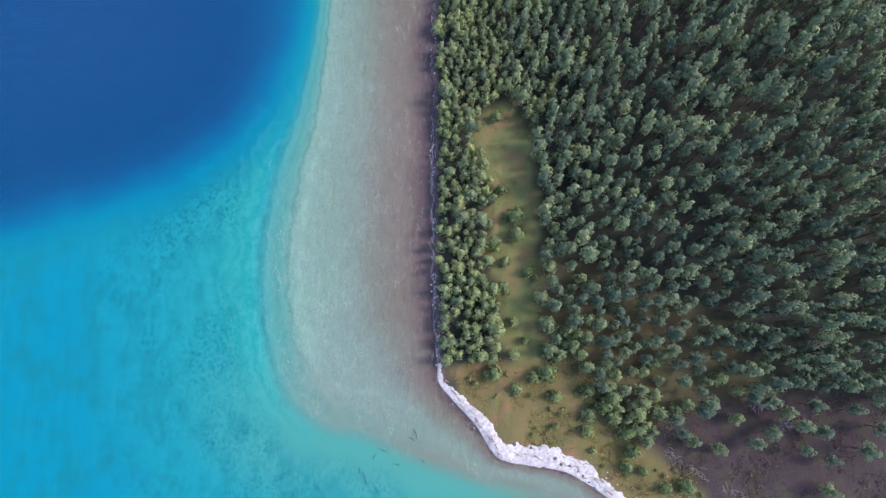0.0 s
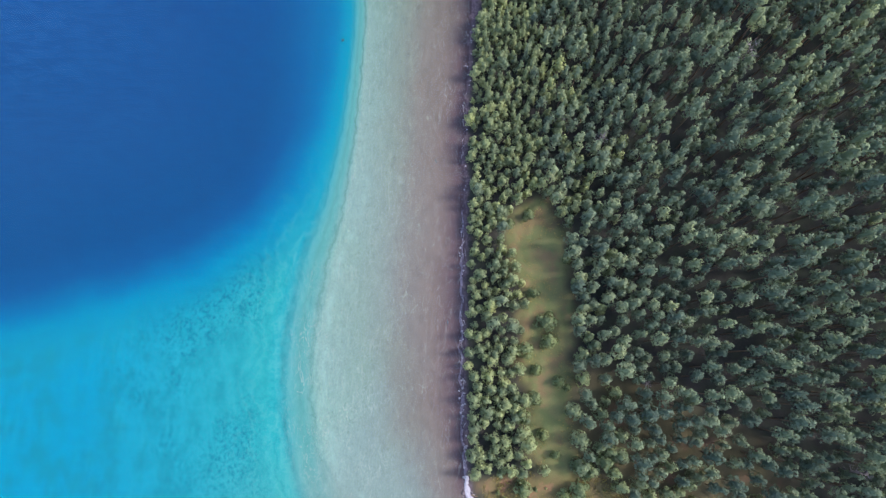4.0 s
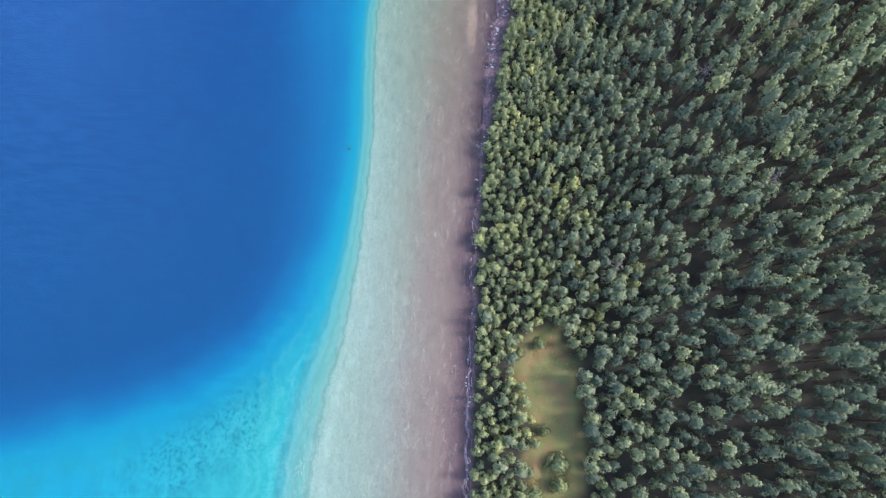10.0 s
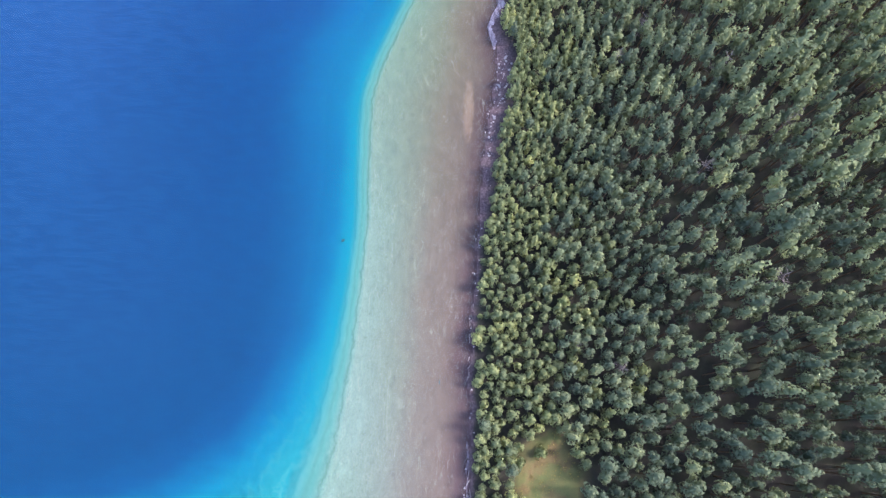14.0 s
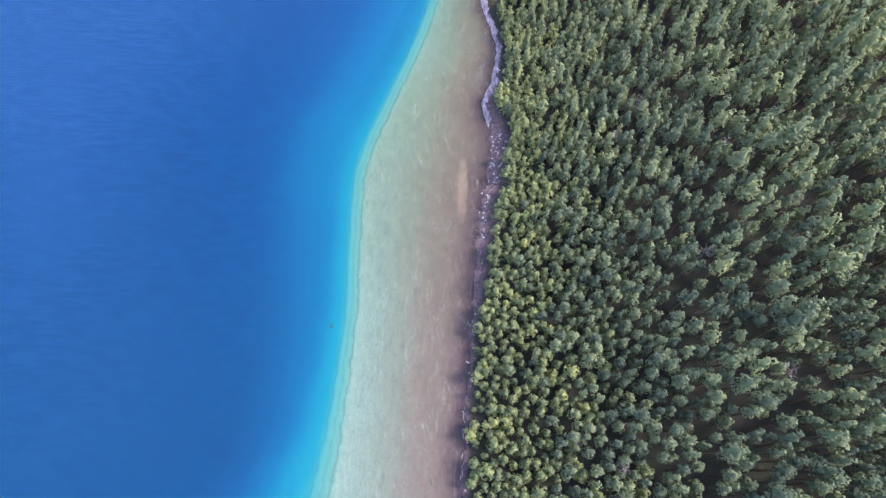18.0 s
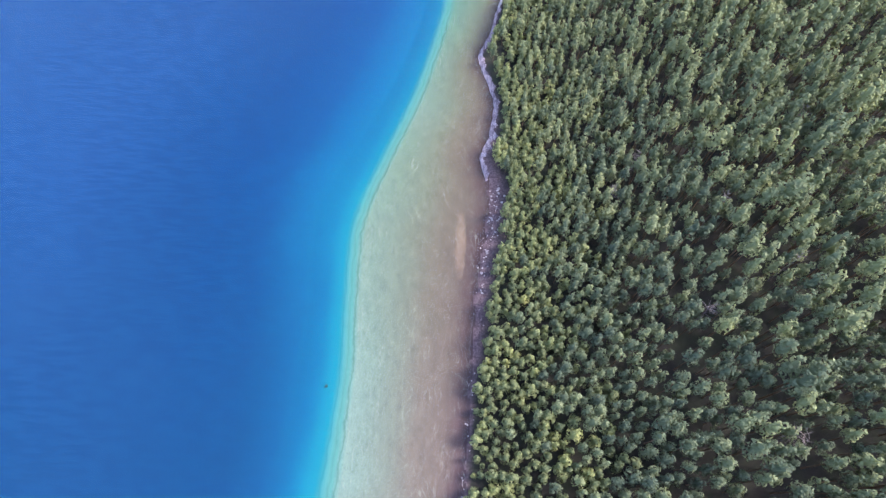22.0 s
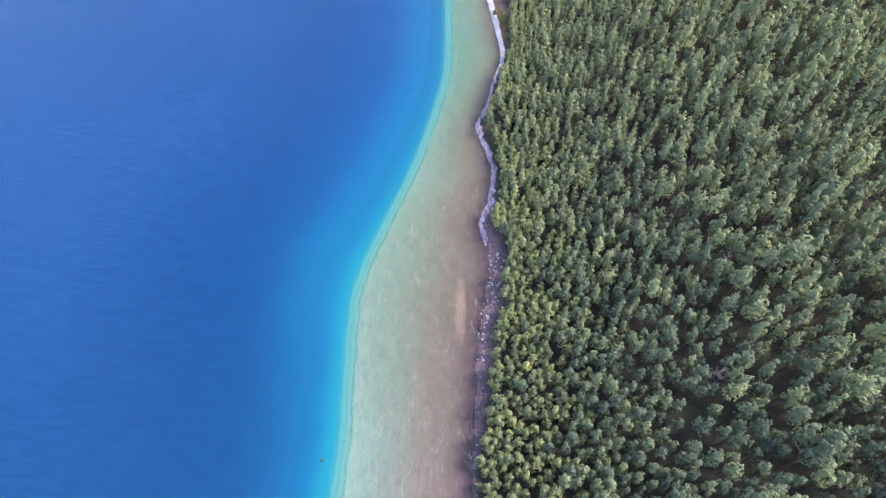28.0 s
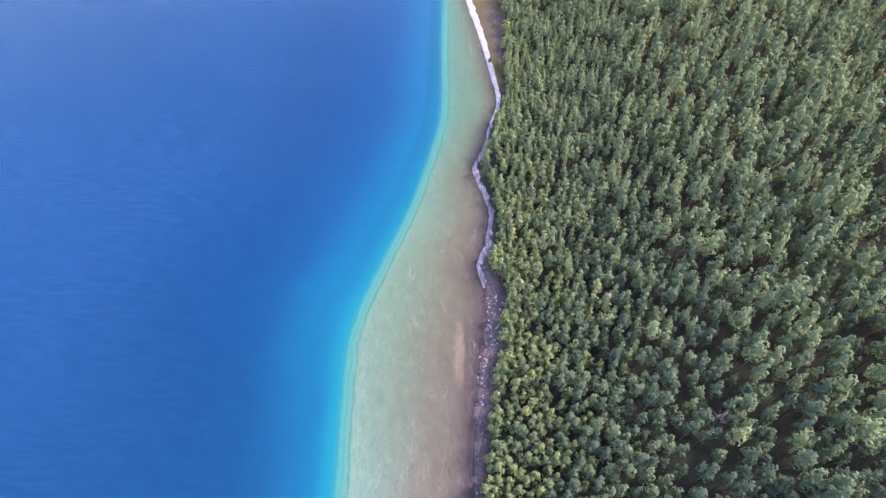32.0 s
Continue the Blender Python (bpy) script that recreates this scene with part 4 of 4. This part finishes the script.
# ---- shrubs, single trees, grass ----
def shrubs():
    r = random.Random(21)
    models = []
    for s in range(5):
        cv, cf, wv, wf = tree_template(300 + s, 2.0, 1.25, 9, 220, 0.27, 0.03, 0.04)
        ob = new("shrub")
        part("crown", mesh_of("shrub_crown", cv, cf, BUSH, [("alone", np.ones(len(cv)))], False), ob)
        part("stem", mesh_of("shrub_stem", wv, wf, BARK), ob)
        tagged(ob, "rounded green shrub standing in the lakeside grass", "shrub", "shrubs of the meadow")
        models.append(ob)
    in_clearing = [(7.8, 51.6, 1.13), (12.7, 36.8, 1.13), (15.5, 30.7, 1.81), (15.6, 26.8, 1.47), (10.7, 25.1, 1.58), (13.0, 21.0, 1.13), (17.4, 18.8, 1.13), (19.3, 17.6, 0.68),
                   (12.4, 15.5, 1.36), (9.7, 12.0, 1.58), (19.9, 43.9, 0.9), (21.8, 39.0, 1.13), (34.5, 12.0, 0.9), (12.0, 53.6, 1.2), (14.2, 8.4, 1.1), (16.6, 4.6, 0.9)]
    in_meadow = [(20.7, 3.0, 1.36), (22.9, 1.0, 0.9), (26.1, 3.6, 1.81), (10.2, -1.7, 1.58), (14.7, -4.9, 1.13), (18.2, -2.7, 1.13), (20.8, -1.8, 1.7), (22.5, -6.4, 1.13),
                 (28.8, -5.2, 1.36), (32.8, -5.2, 1.02), (31.8, -8.3, 1.58), (28.9, -10.1, 1.47), (33.6, -10.7, 1.58), (28.4, -13.2, 1.24), (36.2, -13.4, 1.58), (37.0, -17.1, 1.36),
                 (35.9, -20.0, 1.02), (29.5, -17.0, 0.68), (6.4, -3.9, 0.57), (39.0, -20.8, 0.9), (43.1, -23.9, 1.13), (47.0, -23.6, 1.36), (22.3, -12.2, 0.68)]
    north = [(6.8, 236.5, 0.8), (9.2, 233.0, 1.0), (11.4, 244.0, 1.0), (8.8, 256.0, 0.7), (5.6, 184.6, 0.6)]
    spots = in_clearing + in_meadow + north
    while len(spots) < 92:
        x, y = r.uniform(2, 52), r.uniform(-28, 3)
        if polygon_mask(np.array([x]), np.array([y]), MEADOW, 1.0)[0] > 0.9 and shore_distance(np.array([x]), np.array([y]))[0] < -4.5:
            spots.append((x, y, r.uniform(0.2, 0.5)))
    for n, (x, y, s) in enumerate(spots):
        m = pose(x, y, float(ground_z(x, y)[0]) - 0.05, 0, 0, r.uniform(0, 360))
        ob = models[n % 5] if n < 5 else copy_thing(models[n % 5], m)
        ob.matrix_world = m @ Matrix.Diagonal((s * 1.1, s * 1.1, s * r.uniform(1.1, 1.5), 1))


shrubs()


def tufts(name, label, poly, count, size, seed, mat, up=0.32):
    """Grass in bunches of crossed blades over a polygon."""
    r = np.random.default_rng(seed)
    p = np.array(poly)
    x, y = r.uniform(p[:, 0].min(), p[:, 0].max(), count * 3), r.uniform(p[:, 1].min(), p[:, 1].max(), count * 3)
    ok = (polygon_mask(x, y, poly, 1.5) > 0.4) & (-shore_distance(x, y) > 3.0) & (wavy(x, y, seed, 3.5) > -0.5)
    x, y = x[ok][:count], y[ok][:count]
    z = ground_z(x, y)
    vs, fs = [], []
    for k in range(3):
        a = r.uniform(0, 6.3, len(x))
        s = size * r.uniform(0.5, 1.4, len(x))
        dx, dy = np.cos(a) * s * 0.5, np.sin(a) * s * 0.5
        lx, ly = r.normal(scale=0.7, size=(2, len(x))) * s
        vs.append(np.stack([np.column_stack(c) for c in ((x - dx, y - dy, z - 0.03), (x + dx, y + dy, z - 0.03), (x + dx * 1.2 + lx, y + dy * 1.2 + ly, z + s * up),
                                                         (x - dx * 1.2 + lx, y - dy * 1.2 + ly, z + s * up * 0.8))], 1).reshape(-1, 3))
    v = np.vstack(vs)
    tagged(new(name, mesh_of(name, v, np.arange(len(v)).reshape(-1, 4), mat, [("tint", np.repeat(r.uniform(0, 1, len(v) // 4), 4))], False)), label, "grass", kind="stuff")


tufts("meadow_grass", "dry olive grass tufts on the meadow by the beach", MEADOW, 9000, 0.16, 71, GRASS, 0.45)
tufts("clearing_grass", "yellow-green grass in the forest clearing", CLEARING, 1500, 0.12, 72, GRASS)
tufts("heather", "low brown heather at the forest's edge", HEATH, 9000, 0.24, 73, HEATHER)


# ---- dead trees, fallen trunks, sunken logs ----
def dead_tree(seed, height):
    """A bare grey trunk with broken branches."""
    r = random.Random(seed)
    pieces = [tube([(0, 0, 0), (0.1, 0.05, height * 0.5), (0.05, 0.1, height)], [0.13, 0.09, 0.02], 6)]
    for k in range(26):
        up = height * r.uniform(0.35, 0.97)
        w, long = r.uniform(0, 6.3), (height - up) * 0.28 + r.uniform(0.4, 1.0)
        tip = (math.cos(w) * long, math.sin(w) * long, up + long * r.uniform(0.1, 0.6))
        mid = (tip[0] * 0.5, tip[1] * 0.5, up + long * 0.12)
        pieces.append(tube([(0.05, 0.05, up), mid, tip], [0.05, 0.035, 0.012], 4))
        for j in range(2):
            a = w + r.uniform(-0.9, 0.9)
            pieces.append(tube([mid, (mid[0] + math.cos(a) * long * 0.5, mid[1] + math.sin(a) * long * 0.5, mid[2] + 0.25)], [0.03, 0.01], 4))
    return joined(pieces)


for n, (x, y, h) in enumerate(((34.6, 18.7, 4.0), (19.1, 74.6, 5.2), (27.5, 70, 7.0), (46, 112, 12.5), (52, 136, 14.0), (36, 149, 10.5), (64, 122, 15), (58, 88, 13.5),
                               (30, 140, 10.0), (74, 160, 14.5), (72, 3, 8.5), (61, -8, 7.0), (66, -12, 6.0))):
    v, f = dead_tree(n, h)
    ob = new("dead_tree", mesh_of("dead_tree", v, f, DEAD))
    ob.matrix_world = pose(x, y, float(ground_z(x, y)[0]) - 0.05, 0, 0, n * 70)
    tagged(ob, "bare grey dead tree standing among green pines", "dead tree", "dead trees of the forest")

rl = random.Random(33)
for n in range(60):
    s = rl.uniform(0, 1)
    x, y = 43 + 16 * s + rl.gauss(0, 0.7), -17 - 9.5 * s + rl.gauss(0, 0.7)
    long = rl.uniform(0.6, 1.8)
    v, f = tube([(0, -long / 2, 0.12), (rl.uniform(-0.2, 0.2), 0, 0.14), (0, long / 2, 0.1)], [0.06, 0.05, 0.025], 6)
    ob = new("fallen_trunk", mesh_of("fallen_trunk", v, f, DEAD))
    ob.matrix_world = pose(x, y, float(ground_z(x, y)[0]), 0, 0, rl.gauss(42, 30))
    tagged(ob, "grey fallen tree trunk lying on the heath", "fallen trunk", "fallen trunks on the heath")

for n, (x, y, turn, long) in enumerate(((-16, -22, 20, 2.4), (-14, -18, -30, 1.2), (-17.2, -20.6, 10, 1.5), (-9.6, -19.7, 80, 1.4), (-5.9, -13.7, 25, 2.2), (-6.6, -14.8, 60, 1.4),
                                        (-4.4, -19, 50, 1.1), (-12.4, -16.8, 70, 1.6), (-8.2, 66.4, 10, 1.0), (-5.2, 30.5, 15, 1.2))):
    v, f = tube([(0, -long / 2, 0), (rl.uniform(-0.3, 0.3), 0, 0.05), (0.1, long / 2, 0)], [0.06, 0.09, 0.03], 6)
    ob = new("sunken_log", mesh_of("sunken_log", v, f, SUNKEN))
    shore_d = float(shore_distance(np.array([x]), np.array([y]))[0])
    ob.matrix_world = pose(x, y, -0.12 - 0.02 * shore_d, 0, 0, turn)
    tagged(ob, "dark waterlogged log lying on the pale lake floor", "sunken log", "sunken logs")
